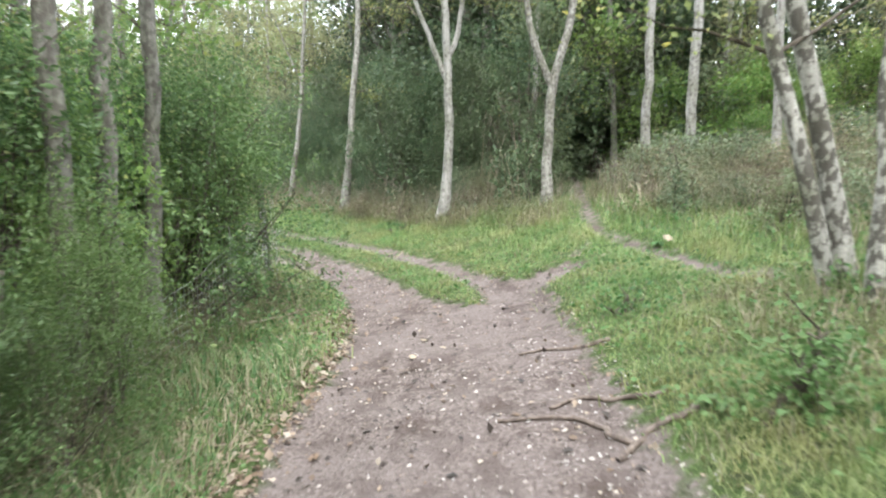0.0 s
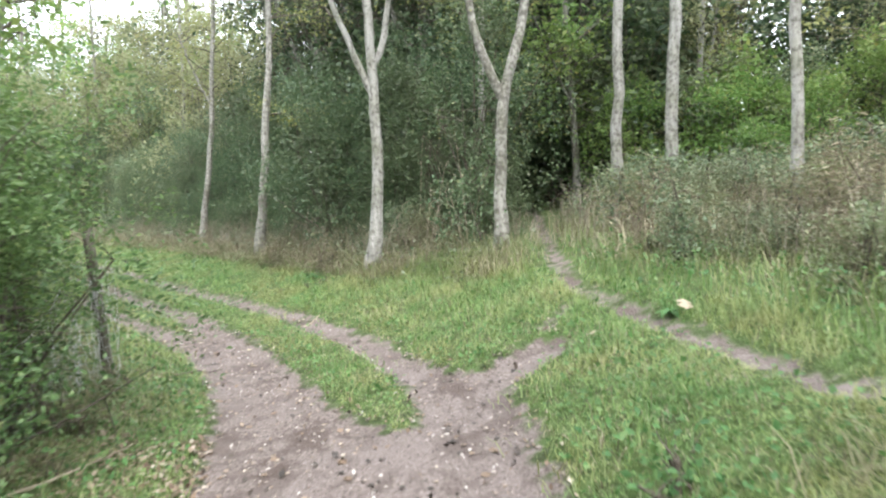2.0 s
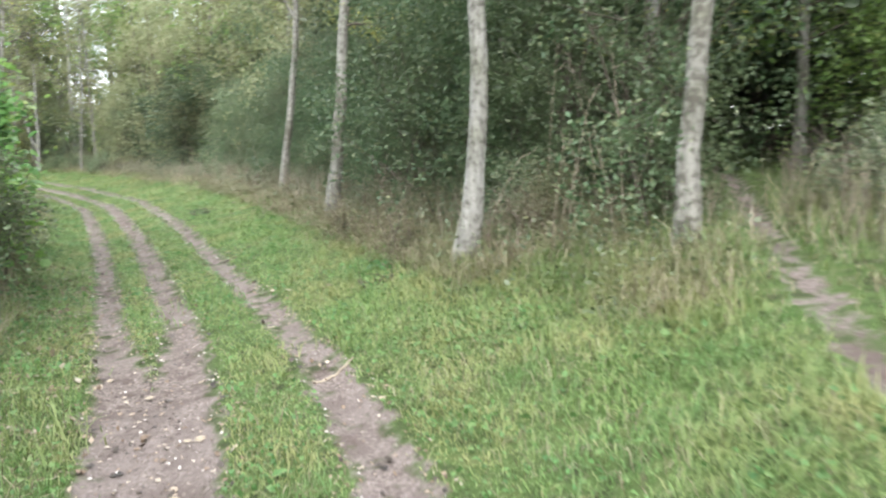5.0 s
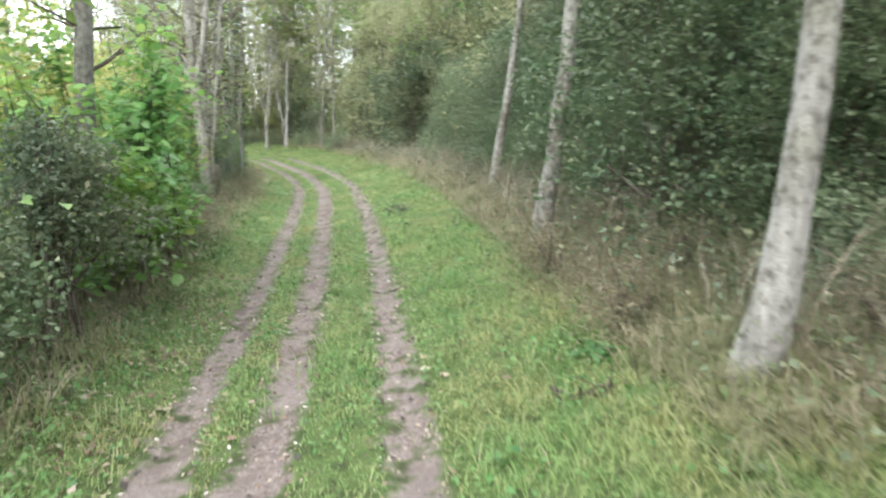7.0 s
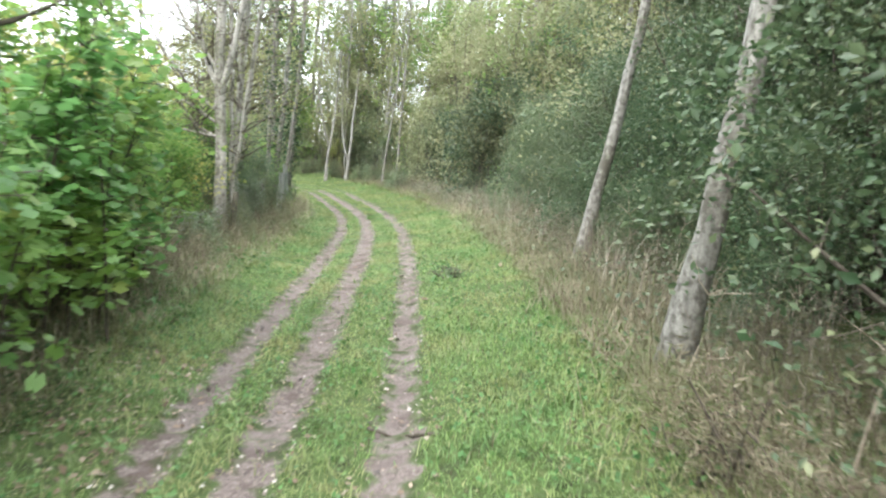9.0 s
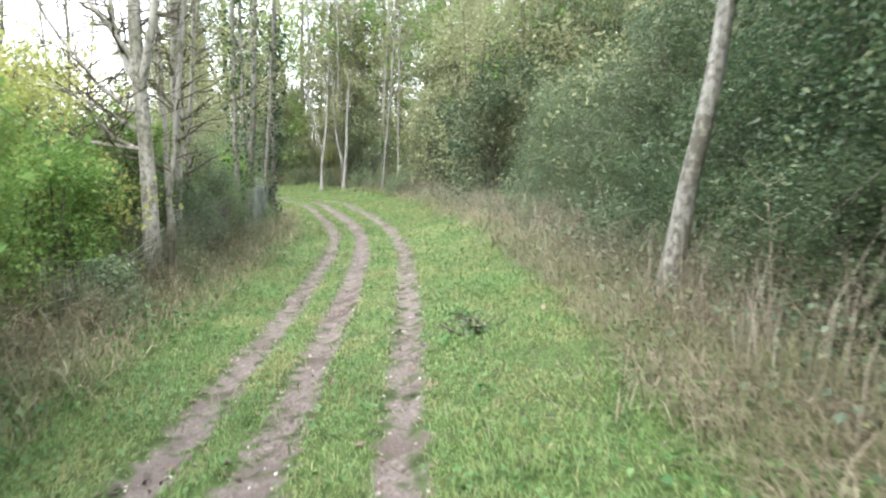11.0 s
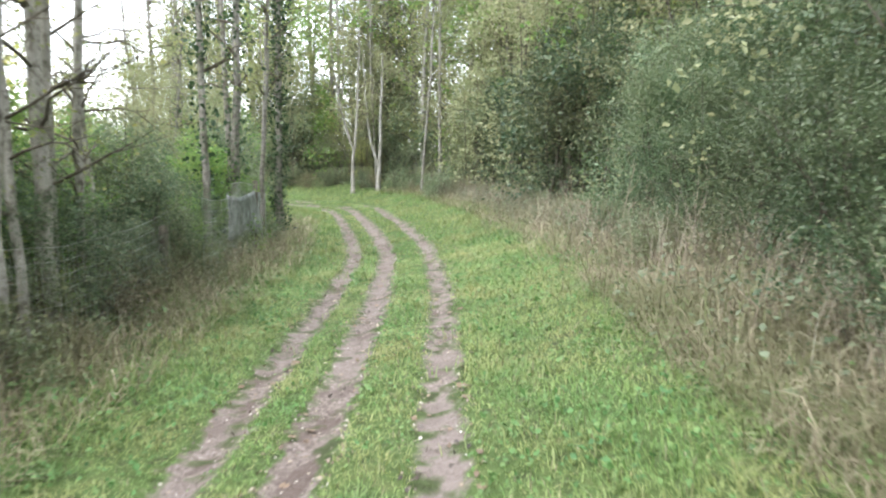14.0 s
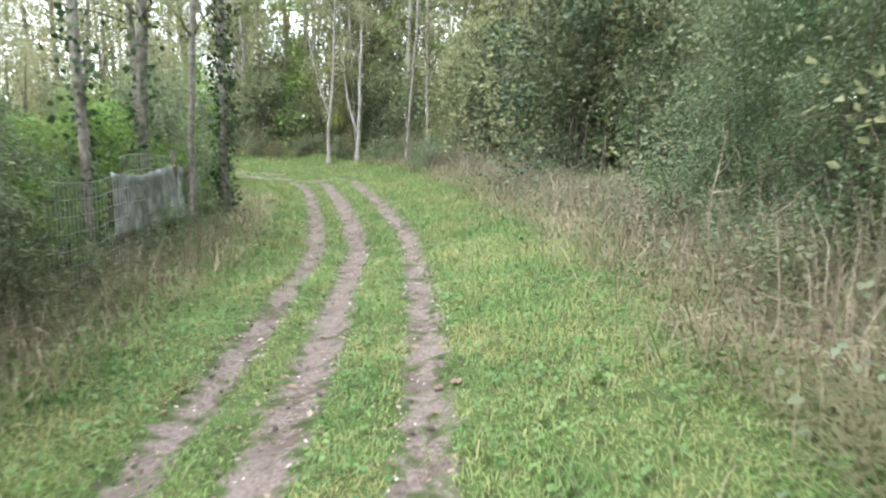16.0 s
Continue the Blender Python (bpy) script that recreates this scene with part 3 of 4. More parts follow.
# pale birches where the track bends away
FORK_LABEL = "pale birch forked low at the bend of the track"
tree("birch_tree", (-24.8, 40.0), FORK_LABEL, "tree",
     [([(0, 0, 0), (.03, .02, .6), (.04, .03, 1.1), (.12, .08, 2), (.1, .07, 3.2), (.2, .1, 5.5)], .085, .03), ([(.04, .03, 1.0), (-.2, -.14, 1.7), (-.3, -.2, 2.4), (-.36, -.25, 3.3), (-.5, -.3, 5.5)], .055, .02)], BIRCH, LEAF_THICKET, 50, 16, 1.0, 1500, .07, .5)
tree("birch_tree", (-25.6, 39.35), "grey birch forked above head height at the bend", "tree",
     [([(0, 0, 0), (.02, .02, .9), (.05, .03, 1.8), (.15, .1, 2.6), (.2, .14, 4.2), (.25, .2, 6.5)], .075, .03), ([(.05, .03, 1.8), (-.2, -.14, 2.6), (-.45, -.32, 3.9), (-.7, -.5, 6)], .05, .02)], BIRCH_ROUGH, LEAF_THICKET, 49, 16, 1.0, 1500, .07, .5)
for k, (x, y, r, dx) in enumerate(((-21.0, 39.2, .065, -.1), (-21.7, 39.0, .05, .35), (-28.3, 42.6, .07, .1), (-18.6, 40.5, .08, .1), (-27, 43.4, .07, -.2), (-23, 43.5, .07, .3), (-25.8, 41.0, .05, -.3))):
    tree("birch_tree", (x, y), "slender pale birch at the bend of the track", "tree", [([(0, 0, 0), (dx * .3, 0, 1.8), (dx, .05, 4), (dx * 1.6, .1, 10)], r, .04)],
         BIRCH_ROUGH, LEAF_THICKET, 51 + k, 22, 1.6, 3000, .075, .25, group="birches at the bend")

# ---------------------------------------------------------------- woods behind, from a few kinds
rnd = random.Random(5)
# w1 and fd carry the wood's shade in their leaf colour
w1 = tree("oak_tree", (0, -30), "tall woodland oak tree, leaves darkened for wood shade", "tree", [([(0, 0, 0), (.1, 0, 2.5), (0, .1, 5), (.3, .1, 10)], .17, .06), ([(0, 0, 3), (.9, .4, 5), (1.6, .7, 8)], .08, .02),
                                                           ([(0, 0, 4), (-.9, -.3, 6), (-1.4, -.6, 8.5)], .08, .02)], BARK, LEAF_WOOD_SHADE, 60, 40, 2.3, 5200, .12, .12, group="woodland trees")
w2 = tree("ash_tree", (3, -30), "tall light-leaved woodland ash tree", "tree", [([(0, 0, 0), (-.1, 0, 3), (.1, .1, 6), (.2, .1, 11)], .12, .04), ([(0, 0, 3), (.8, -.4, 5), (1.2, -.6, 8)], .06, .02)],
          BARK, LEAF_LIGHT, 61, 40, 2.0, 2800, .15, .12, group="woodland trees")
w3 = tree("birch_tree", (6, -30), "thin pale woodland birch with sparse yellowing leaves", "tree", [([(0, 0, 0), (.1, 0, 3), (0, .1, 6), (.3, .1, 11)], .085, .03), ([(.05, 0, 2.2), (-.4, .2, 4), (-.5, .3, 7)], .05, .02)],
          BIRCH, LEAF_BIRCH, 62, 36, 1.9, 4200, .085, .12, group="woodland trees")
w4 = tree("alder_tree", (9, -30), "bare thin-stemmed tree with few leaves", "tree", [([(0, 0, 0), (.1, 0, 2), (0, .1, 5), (.2, .1, 9)], .06, .02), ([(.05, 0, 1.2), (.5, .2, 3.5), (.7, .3, 7)], .045, .015),
                                                                             ([(.05, 0, .8), (-.4, -.2, 3), (-.6, -.3, 6.5)], .045, .015)], BARK, LEAF_BIRCH, 63, 34, 1.3, 2000, .075, .12, group="bare trees")
hd = shrub("hawthorn_shrub", (9, -33), "dense dark green hawthorn hedge shrub", 70, 1.5, 3.6, 11000, .054, LEAF_DARK, 26, .08, group="hedge shrubs")
hn = shrub("blackthorn_shrub", (6, -33), "fine-leaved dark green blackthorn beside the track", 78, 1.5, 3.6, 14500, .047, LEAF_DARK, 30, .08, 14, group="hedge shrubs")
hg = shrub("willow_shrub", (12, -33), "grey-green bushy willow by the track", 71, 1.4, 3.0, 7500, .06, LEAF_GREY, 22, .08, group="hedge shrubs")
hl = shrub("hazel_shrub", (15, -33), "light green leafy hazel shrub", 72, 1.2, 2.6, 6500, .062, LEAF_LIGHT, 20, .15, group="hedge shrubs")
hs = shrub("willow_shrub", (24, -33), "fresh green narrow-leaved willow in the hedge", 68, 1.5, 3.6, 9500, .064, LEAF_HEDGE, 28, .08, 14, group="hedge shrubs", width=.4)
hb = shrub("bramble_bush", (18, -33), "low tangled bramble bush in dead grass", 73, .9, 1.0, 2600, .06, LEAF_GREY, 16, .05, group="brambles")
hx = shrub("dead_bracken", (21, -33), "brown tangle of dead bracken and weeds", 77, .9, .85, 2600, .085, DRY_MAT, 18, .02, 10, group="dead bracken", category="bracken", width=.08)
ft = shrub("sapling_thicket", (24, -36), "soft grey-green thicket of slender saplings", 79, 1.5, 6.2, 7000, .085, LEAF_THICKET, 44, .04, 22, group="thickets", category="thicket")
fy = shrub("hazel_shrub", (18, -36), "yellow-green autumn shrub beyond the fence", 69, 1.4, 3.4, 5200, .075, LEAF_YELLOW, 24, .06, group="yellowing shrubs")
fd = shrub("hawthorn_shrub", (9, -36), "green shrub inside the wood, leaves darkened for shade", 74, 1.7, 4.2, 4600, .11, LEAF_WOOD_SHADE, 30, .06, group="wood shrubs")
fg = shrub("willow_shrub", (12, -36), "grey-green shrub inside the wood", 75, 1.6, 3.6, 2800, .13, LEAF_GREY, 26, .06, group="wood shrubs")
fl = shrub("hazel_shrub", (15, -36), "yellowish green shrub inside the wood", 76, 1.5, 3.2, 2600, .13, LEAF_LIGHT, 24, .06, group="wood shrubs")


CLEAR = ((.07, 13.78), (1.95, 13.05), (-2.5, 17.55), (-4.69, 21.22))


def along(protos, s0, s1, step, d0, d1, size, weights=None, clear=0):
    s = s0
    while s < s1:
        x, y = spot(s + rnd.uniform(-.3, .3) * step, rnd.uniform(d0, d1))
        if min(near_polyline(np.array([x]), np.array([y]), SIDE_PATH)) > 1.0 and abs(lateral(x, y)[0][0]) > min(abs(d0), abs(d1)) * .8 and min(math.hypot(x - a, y - b) for a, b in CLEAR) >= clear:
            k = rnd.choices(protos, weights)[0]
            f = rnd.uniform(*size)
            placed(k, x, y, rnd.uniform(0, 360), f, zs=f * rnd.uniform(.85, 1.15))
        s += step


# right side: hedge wall and wood
along((hn,), 26.8, 43, 1.75, 3.2, 3.7, (.85, 1.05))
along((hd, hg), 33, 45, 2.2, 3.9, 4.6, (.85, 1.1), (3, 2))
along((hd, hg, hn), 44, 51, 1.4, 3.3, 4.2, (.85, 1.05), (2, 2, 1))
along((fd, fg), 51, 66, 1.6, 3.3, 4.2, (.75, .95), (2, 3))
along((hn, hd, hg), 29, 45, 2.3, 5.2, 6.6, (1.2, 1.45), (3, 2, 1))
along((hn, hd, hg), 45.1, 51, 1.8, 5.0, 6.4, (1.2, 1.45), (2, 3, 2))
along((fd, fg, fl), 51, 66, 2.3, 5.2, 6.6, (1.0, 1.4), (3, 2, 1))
along((fd, fg), 30, 60, 5, 8, 10, (1.7, 2.0))
along((w1, w2), 31, 70, 4.2, 7, 9.5, (.85, 1.1), (3, 2))
along((w3, w2), 44, 66, 3.8, 4.6, 7, (.85, 1.15), (3, 2))
along((ft,), 42, 64, 2.1, 6.0, 8.0, (.85, 1.15))
along((hn, hd), 28.2, 45, 1.2, 2.8, 3.15, (.5, .68), (3, 2), .8)
along((hd,), 33.5, 39, .9, 2.5, 2.75, (.3, .4), None, .6)
along((hb, hn), 26, 46, 1.2, 2.6, 3.0, (.4, .6), (4, 1))
along((hx, hb), 26.5, 48, .95, 2.1, 2.7, (.35, .55), (3, 1))
along((hx,), 13.5, 24, .9, -2.75, -2.3, (.3, .45))
along((hx,), 35, 50, 1.0, -3.3, -3.0, (.35, .5))
along((hx,), 29, 44, .7, -4.0, -3.3, (.6, .9))
along((w1,), 30, 40, 2.6, 4.6, 5.6, (.8, .95))
along((hx, hb), 20.4, 26, .5, 3.4, 3.9, (.5, .75), (3, 1))
along((hx, hb), 20.4, 26, .5, 4.2, 5.2, (.7, 1.0), (2, 1))
along((hx, hb, hl), 19, 26, .7, 5.4, 6.6, (.8, 1.1), (2, 2, 1))
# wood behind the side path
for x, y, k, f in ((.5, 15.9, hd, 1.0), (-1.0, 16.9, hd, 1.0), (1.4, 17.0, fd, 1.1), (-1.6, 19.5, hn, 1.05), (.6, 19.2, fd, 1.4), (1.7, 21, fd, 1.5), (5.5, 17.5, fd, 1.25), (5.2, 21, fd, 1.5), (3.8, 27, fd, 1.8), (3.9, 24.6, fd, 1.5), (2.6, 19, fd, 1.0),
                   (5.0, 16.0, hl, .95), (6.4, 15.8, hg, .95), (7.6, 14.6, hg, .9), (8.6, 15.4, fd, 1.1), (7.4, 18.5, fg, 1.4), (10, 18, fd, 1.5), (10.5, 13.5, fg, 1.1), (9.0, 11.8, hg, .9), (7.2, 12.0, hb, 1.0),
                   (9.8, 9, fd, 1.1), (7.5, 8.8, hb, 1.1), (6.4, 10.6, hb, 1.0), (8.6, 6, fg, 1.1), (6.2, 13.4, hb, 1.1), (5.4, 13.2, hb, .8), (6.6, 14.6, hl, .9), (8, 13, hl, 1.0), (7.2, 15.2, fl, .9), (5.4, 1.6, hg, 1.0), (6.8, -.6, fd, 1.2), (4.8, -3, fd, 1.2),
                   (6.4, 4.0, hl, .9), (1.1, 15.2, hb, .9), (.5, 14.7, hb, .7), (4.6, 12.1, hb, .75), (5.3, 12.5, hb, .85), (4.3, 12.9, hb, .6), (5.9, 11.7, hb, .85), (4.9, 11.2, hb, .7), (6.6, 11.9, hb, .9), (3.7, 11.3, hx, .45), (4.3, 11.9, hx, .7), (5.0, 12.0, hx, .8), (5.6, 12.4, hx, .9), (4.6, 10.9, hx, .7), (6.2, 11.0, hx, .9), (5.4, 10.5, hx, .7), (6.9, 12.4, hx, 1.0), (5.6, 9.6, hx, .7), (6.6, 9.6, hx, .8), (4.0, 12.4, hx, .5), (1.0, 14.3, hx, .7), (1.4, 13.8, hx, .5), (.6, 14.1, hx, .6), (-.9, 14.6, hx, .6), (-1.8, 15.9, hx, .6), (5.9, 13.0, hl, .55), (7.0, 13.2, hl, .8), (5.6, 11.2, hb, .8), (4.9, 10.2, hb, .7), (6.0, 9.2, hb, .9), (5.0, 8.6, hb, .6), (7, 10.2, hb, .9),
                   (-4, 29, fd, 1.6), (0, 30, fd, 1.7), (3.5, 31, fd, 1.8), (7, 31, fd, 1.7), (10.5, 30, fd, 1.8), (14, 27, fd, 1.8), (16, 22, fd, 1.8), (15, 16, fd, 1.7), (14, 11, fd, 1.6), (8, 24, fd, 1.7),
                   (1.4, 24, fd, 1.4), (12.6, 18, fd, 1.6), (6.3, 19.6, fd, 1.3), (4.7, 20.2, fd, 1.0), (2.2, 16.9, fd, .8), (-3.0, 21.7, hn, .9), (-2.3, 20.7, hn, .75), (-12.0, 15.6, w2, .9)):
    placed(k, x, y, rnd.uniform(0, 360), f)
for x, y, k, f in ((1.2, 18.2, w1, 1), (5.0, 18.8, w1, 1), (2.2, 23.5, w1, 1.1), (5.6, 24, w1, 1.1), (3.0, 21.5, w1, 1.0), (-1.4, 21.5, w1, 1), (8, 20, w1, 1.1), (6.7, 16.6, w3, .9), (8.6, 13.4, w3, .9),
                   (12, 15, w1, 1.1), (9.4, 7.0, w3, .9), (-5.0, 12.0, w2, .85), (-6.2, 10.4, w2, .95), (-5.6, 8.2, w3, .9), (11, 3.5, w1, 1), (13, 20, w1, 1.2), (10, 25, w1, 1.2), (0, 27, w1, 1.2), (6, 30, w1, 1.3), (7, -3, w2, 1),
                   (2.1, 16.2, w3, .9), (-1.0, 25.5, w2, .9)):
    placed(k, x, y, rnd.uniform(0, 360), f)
# left side: hedge along the fence
along((hs, hd), 13.4, 18.2, .75, -2.85, -2.6, (.36, .48), (4, 1))
along((hs, hb), 13.2, 17, .8, -2.4, -2.2, (.2, .28), (3, 2))
along((hs, hl, hg), 18.4, 22.2, .9, -3.8, -3.5, (.65, .85), (4, 1, 2))
along((hl, hg), 21.4, 24.4, .6, -3.5, -3.15, (.55, .7), (2, 1))
along((hs, hl), 12.5, 18.5, 1.2, -4.2, -3.7, (.75, .95), (2, 2))
along((fl, fg), 11, 22, 2.0, -5.8, -5.0, (.8, 1.0), (3, 1))
along((w2, w3), 9, 24, 2.4, -8, -5.5, (.75, 1.0), (1, 1))
along((hg, hl), 23.8, 29, 1.1, -4.2, -3.7, (.55, .75), (2, 2))
along((fy, hl), 29.8, 36, 1.2, -4.7, -4.1, (.36, .48), (3, 2))
along((hg, hl), 36, 51, .85, -4.7, -3.8, (.6, .85), (2, 3))
along((fl, fg), 37, 52, 1.5, -6.4, -5.4, (.5, .7), (3, 2))
along((fl, fg), 50, 62, 1.5, -5.0, -4.0, (.6, .8), (2, 2))
along((fl, fg), 24, 62, 2.4, -8, -6.0, (.55, .75), (3, 1))
along((fl,), 26, 66, 3.2, -14, -10, (.6, .75))
along((w4,), 36, 60, 4.5, -7, -4.6, (.75, 1.05))
along((hb,), 30, 52, 1.3, -3.6, -3.2, (.45, .65))
along((hl, hg), 40.5, 46, 1.1, -4.3, -3.7, (.5, .66), (3, 2))
along((hg, hl), 47.5, 52, 1.2, -4.6, -4.2, (.5, .65), (2, 2))
for k, (sx, dx, f) in enumerate(((21.0, -2.95, .72), (21.7, -2.95, .78), (22.4, -2.95, .8), (23.1, -3.0, .7))):
    placed(hs, *spot(sx, dx), 77 * k, f)
# the far bend, and behind the walker
along((hx, hb), 57, 68, .6, 1.9, 2.6, (.5, .8), (3, 2))
along((fg, ft), 58, 70, .9, 3.0, 3.8, (.5, .7), (2, 1))
along((ft,), 56, 72, 1.5, 5.0, 7.0, (.9, 1.2))
along((ft, fg), 42, 50, 1.5, -5.6, -4.8, (.42, .55), (3, 1))
along((ft, fg), 50, 60, 1.5, -5.6, -4.6, (.55, .75), (3, 1))
along((fy,), 47, 60, 4.5, -6.4, -5.4, (.6, .8))
along((hg, hd), 39.6, 44.6, .8, -3.6, -3.3, (.33, .45), (2, 2))
placed(fy, -26.6, 41.0, 40, .6)
for x, y, k, f in ((-4.6, 26, ft, 1.2), (-6.2, 28, ft, 1.25), (-3.0, 25, ft, 1.15), (-7.4, 30.5, ft, 1.3), (-2.0, 28, ft, 1.3), (4.4, 27.5, fd, 1.5), (5.8, 27, fd, 1.6), (3.2, 28.5, fd, 1.6), (6.6, 22.5, fd, 1.4),
                   # fd at (3.5, 22.4) added across the side path to darken its end
                   (-12.2, 19.2, fy, .95), (-13.5, 20.0, fy, 1.0), (-11.6, 18.0, fy, .85), (-14.6, 21.6, fy, 1.0), (-10.9, 16.9, fy, .9), (-9.4, 14.9, fy, 1.3), (4.6, 20.2, w1, 1.0), (2.5, 20.0, w1, 1.0), (3.6, 23, w1, 1.05), (3.5, 22.4, fd, 1.0), (5.0, 18.2, fd, .9), (2.3, 18.6, fd, .9), (-12.4, 36.8, ft, 1.6), (-14.2, 38.4, ft, 1.65), (-11.2, 35.0, ft, 1.5), (-9.6, 33.4, ft, 1.4), (-16.5, 37.6, ft, 1.25), (-18.5, 39.6, ft, 1.3), (-20.6, 41.4, ft, 1.3), (-15, 36, ft, 1.2), (-23.5, 43, ft, 1.3), (-13.2, 34.5, ft, 1.1),
                   (7.3, 16.6, ft, 1.0), (9.6, 15.8, ft, 1.1), (10.4, 11.5, ft, 1.0), (12, 8.5, ft, 1.1), (9.0, 13.6, ft, .8)):
    placed(k, x, y, x * 57, f)
for a in range(10):
    x, y = spot(58 + 1.25 * a, 3.4 + rnd.uniform(0, 1.2))
    placed((fg, ft, fl)[a % 3], x, y, a * 47, rnd.uniform(.8, 1.1))
    if a % 2:
        x, y = spot(58 + 1.25 * a, 6 + rnd.uniform(0, 2))
        placed((w3, w2, w3)[a % 3], x, y, a * 71, rnd.uniform(.9, 1.15))
for a in range(7):
    x, y = spot(56 + 2 * a, 10 + rnd.uniform(0, 3))
    placed((w1, w3, w2)[a % 3], x, y, a * 31, rnd.uniform(1.0, 1.3))
    placed((ft, fg)[a % 2], x + 1, y, a * 31, rnd.uniform(1.2, 1.5))
for x, y in ((-27, 41), (-29.5, 39.5), (-32, 37.5), (-34.5, 35), (-37, 32), (-33, 41), (-36, 38), (-39, 35)):
    placed(ft, x, y, x * 40, 1.0)
    if x > -31:
        placed(w3, x - 1.5, y + .6, x * 60, 1.1)
for x, y, k, f in ((-24, 42, w3, 1.2), (-25.6, 43.2, w2, 1.2), (-21.6, 42, w2, 1.1), (-27.6, 42.6, w3, 1.2), (-19.6, 42.6, w3, 1.2), (-29.4, 42, w2, 1.1), (-23, 45, w1, 1.2), (-27, 46, w1, 1.2), (-30.5, 39.5, w3, 1.1)):
    placed(k, x, y, x * 33, f)
# unseen trees around the start, added to shade the first soil and hedge
for x, y, k, f in ((-3.6, -1.2, w1, 1.0), (-2.2, -4, w1, 1.0), (1.6, -4.6, w2, 1.0), (4.2, -1.8, w1, .9), (-4.4, 1.6, w1, 1.0), (-5.2, 5.2, w2, .9)):
    placed(k, x, y, x * 77, f)
for a in range(8):
    placed((w1, w2)[a % 2], -8 + 2.6 * a, -7 - 2 * (a % 2), a * 77, 1)
along((hs, hd), 13.8, 18.0, .5, -2.5, -2.15, (.26, .36), (1, 1))
for k in (w1, w2, w3, w4, hn, hd, hg, hl, hs, hb, hx, ft, fy, fd, fg, fl):
    for o in list(k.children_recursive) + [k]:
        bpy.data.objects.remove(o)

# young sycamore by the track
def big_leaf(P, size, rng):
    """Broad lobed leaves of six faces."""
    m = len(P)
    a = rng.uniform(0, 2 * np.pi, m)
    d = np.stack([np.cos(a), np.sin(a), rng.uniform(-.7, .05, m)], 1)
    d = unit(d)
    s = unit(np.cross(d, np.array([0, 0, 1.0]) + rng.standard_normal((m, 3)) * .35))
    nrm = np.cross(s, d)
    L = (size * rng.uniform(.6, 1.25, m))[:, None]
    w = [(0, 0, 0), (.22, -.48, -.06), (.55, -.3, 0), (.62, -.52, -.08), (1, 0, -.1), (.62, .52, -.08), (.55, .3, 0), (.22, .48, -.06), (.4, 0, .04)]
    V = np.stack([P + d * L * u + s * L * v + nrm * L * h for u, v, h in w], 1).reshape(-1, 3)
    k = np.arange(m)[:, None] * 9
    return V, np.concatenate([k + np.array(t) for t in ((8, 0, 1), (8, 1, 2), (8, 2, 3), (8, 3, 4), (8, 4, 5), (8, 5, 6), (8, 6, 7), (8, 7, 0))])


def sapling(at, seed, tall, radius, count):
    rng = np.random.default_rng(seed)
    root = tagged(new("sycamore_sapling"), "bright green young sycamore with broad leaves", "sapling", "young sycamores")
    root.matrix_basis = pose(*at, ground_at(*at) - .03)
    tb, tips = [], []
    for k in range(11):
        f = rng.normal(0, radius * .25, 2)
        a = rng.uniform(0, 2 * np.pi)
        e = np.array([f[0] + np.cos(a) * radius * rng.uniform(.2, .85), f[1] + np.sin(a) * radius * rng.uniform(.2, .85), tall * rng.uniform(.65, 1)])
        P = smooth_path([(f[0], f[1], 0), (f[0] * .7 + e[0] * .3, f[1] * .7 + e[1] * .3, e[2] * .5), tuple(e)], 12)
        tb.append(tube(P, np.linspace(.015, .003, 12), 5))
        tips.append(P[2:])
        for _ in range(8):
            b = P[rng.integers(1, 11)]
            q = b + unit(rng.standard_normal(3) * (1, 1, .35)) * radius * rng.uniform(.25, .55)
            tb.append(tube(bent(b, q, rng, 4, .15), (.008, .006, .004, .002), 3))
            tips.append(np.linspace(b, q, 5)[1:])
    tagged(part("stem_growth", mesh_np("stem_growth", *join(tb), TWIG, True), root), kind="stuff")
    Q = cloud(np.concatenate(tips), rng, count, .09)
    part("foliage", mesh_np("foliage", *big_leaf(Q[Q[:, 2] > .28], .115, rng), LEAF_SAPLING), root)


sapling((-7.95, 16.55), 80, 2.7, .9, 1700)
sapling((-7.1, 15.6), 81, 3.1, 1.0, 2100)
sapling((-8.6, 15.9), 82, 3.5, 1.2, 1700)
shrub("willow_shrub", (-5.35, 13.5), "grey-green bush at the verge above wire netting", 83, .95, 1.9, 8000, .052, LEAF_GREY, 20, .34, 14)
sapling((-6.3, 14.5), 84, 2.3, .85, 1500)
shrub("willow_shrub", (-4.6, 12.3), "grey-green bush at the verge above wire netting", 85, .75, 1.6, 5600, .052, LEAF_DARK, 16, .34, 12)

# ---------------------------------------------------------------- grass
rng = np.random.default_rng(9)


def scatter(s0, s1, d0, d1, count):
    """Random places in the strip between two distances from the walked line."""
    s, d = rng.uniform(s0, s1, count), rng.uniform(d0, d1, count)
    px, py, tx, ty = (np.interp(s, _ss, c) for c in (LINE[:, 0], LINE[:, 1], TANG[:, 0], TANG[:, 1]))
    x, y = px + ty * d, py - tx * d
    z, d, s, e = height(x, y, True)
    return np.stack([x, y, z], 1), d, s, e


def patchy(P, a=1.7, b=2.3):
    return .5 + .5 * np.sin(P[:, 0] * a + 1.3 * np.sin(P[:, 1] * b * .6)) * np.sin(P[:, 1] * b + .7 + np.sin(P[:, 0] * a * .8))


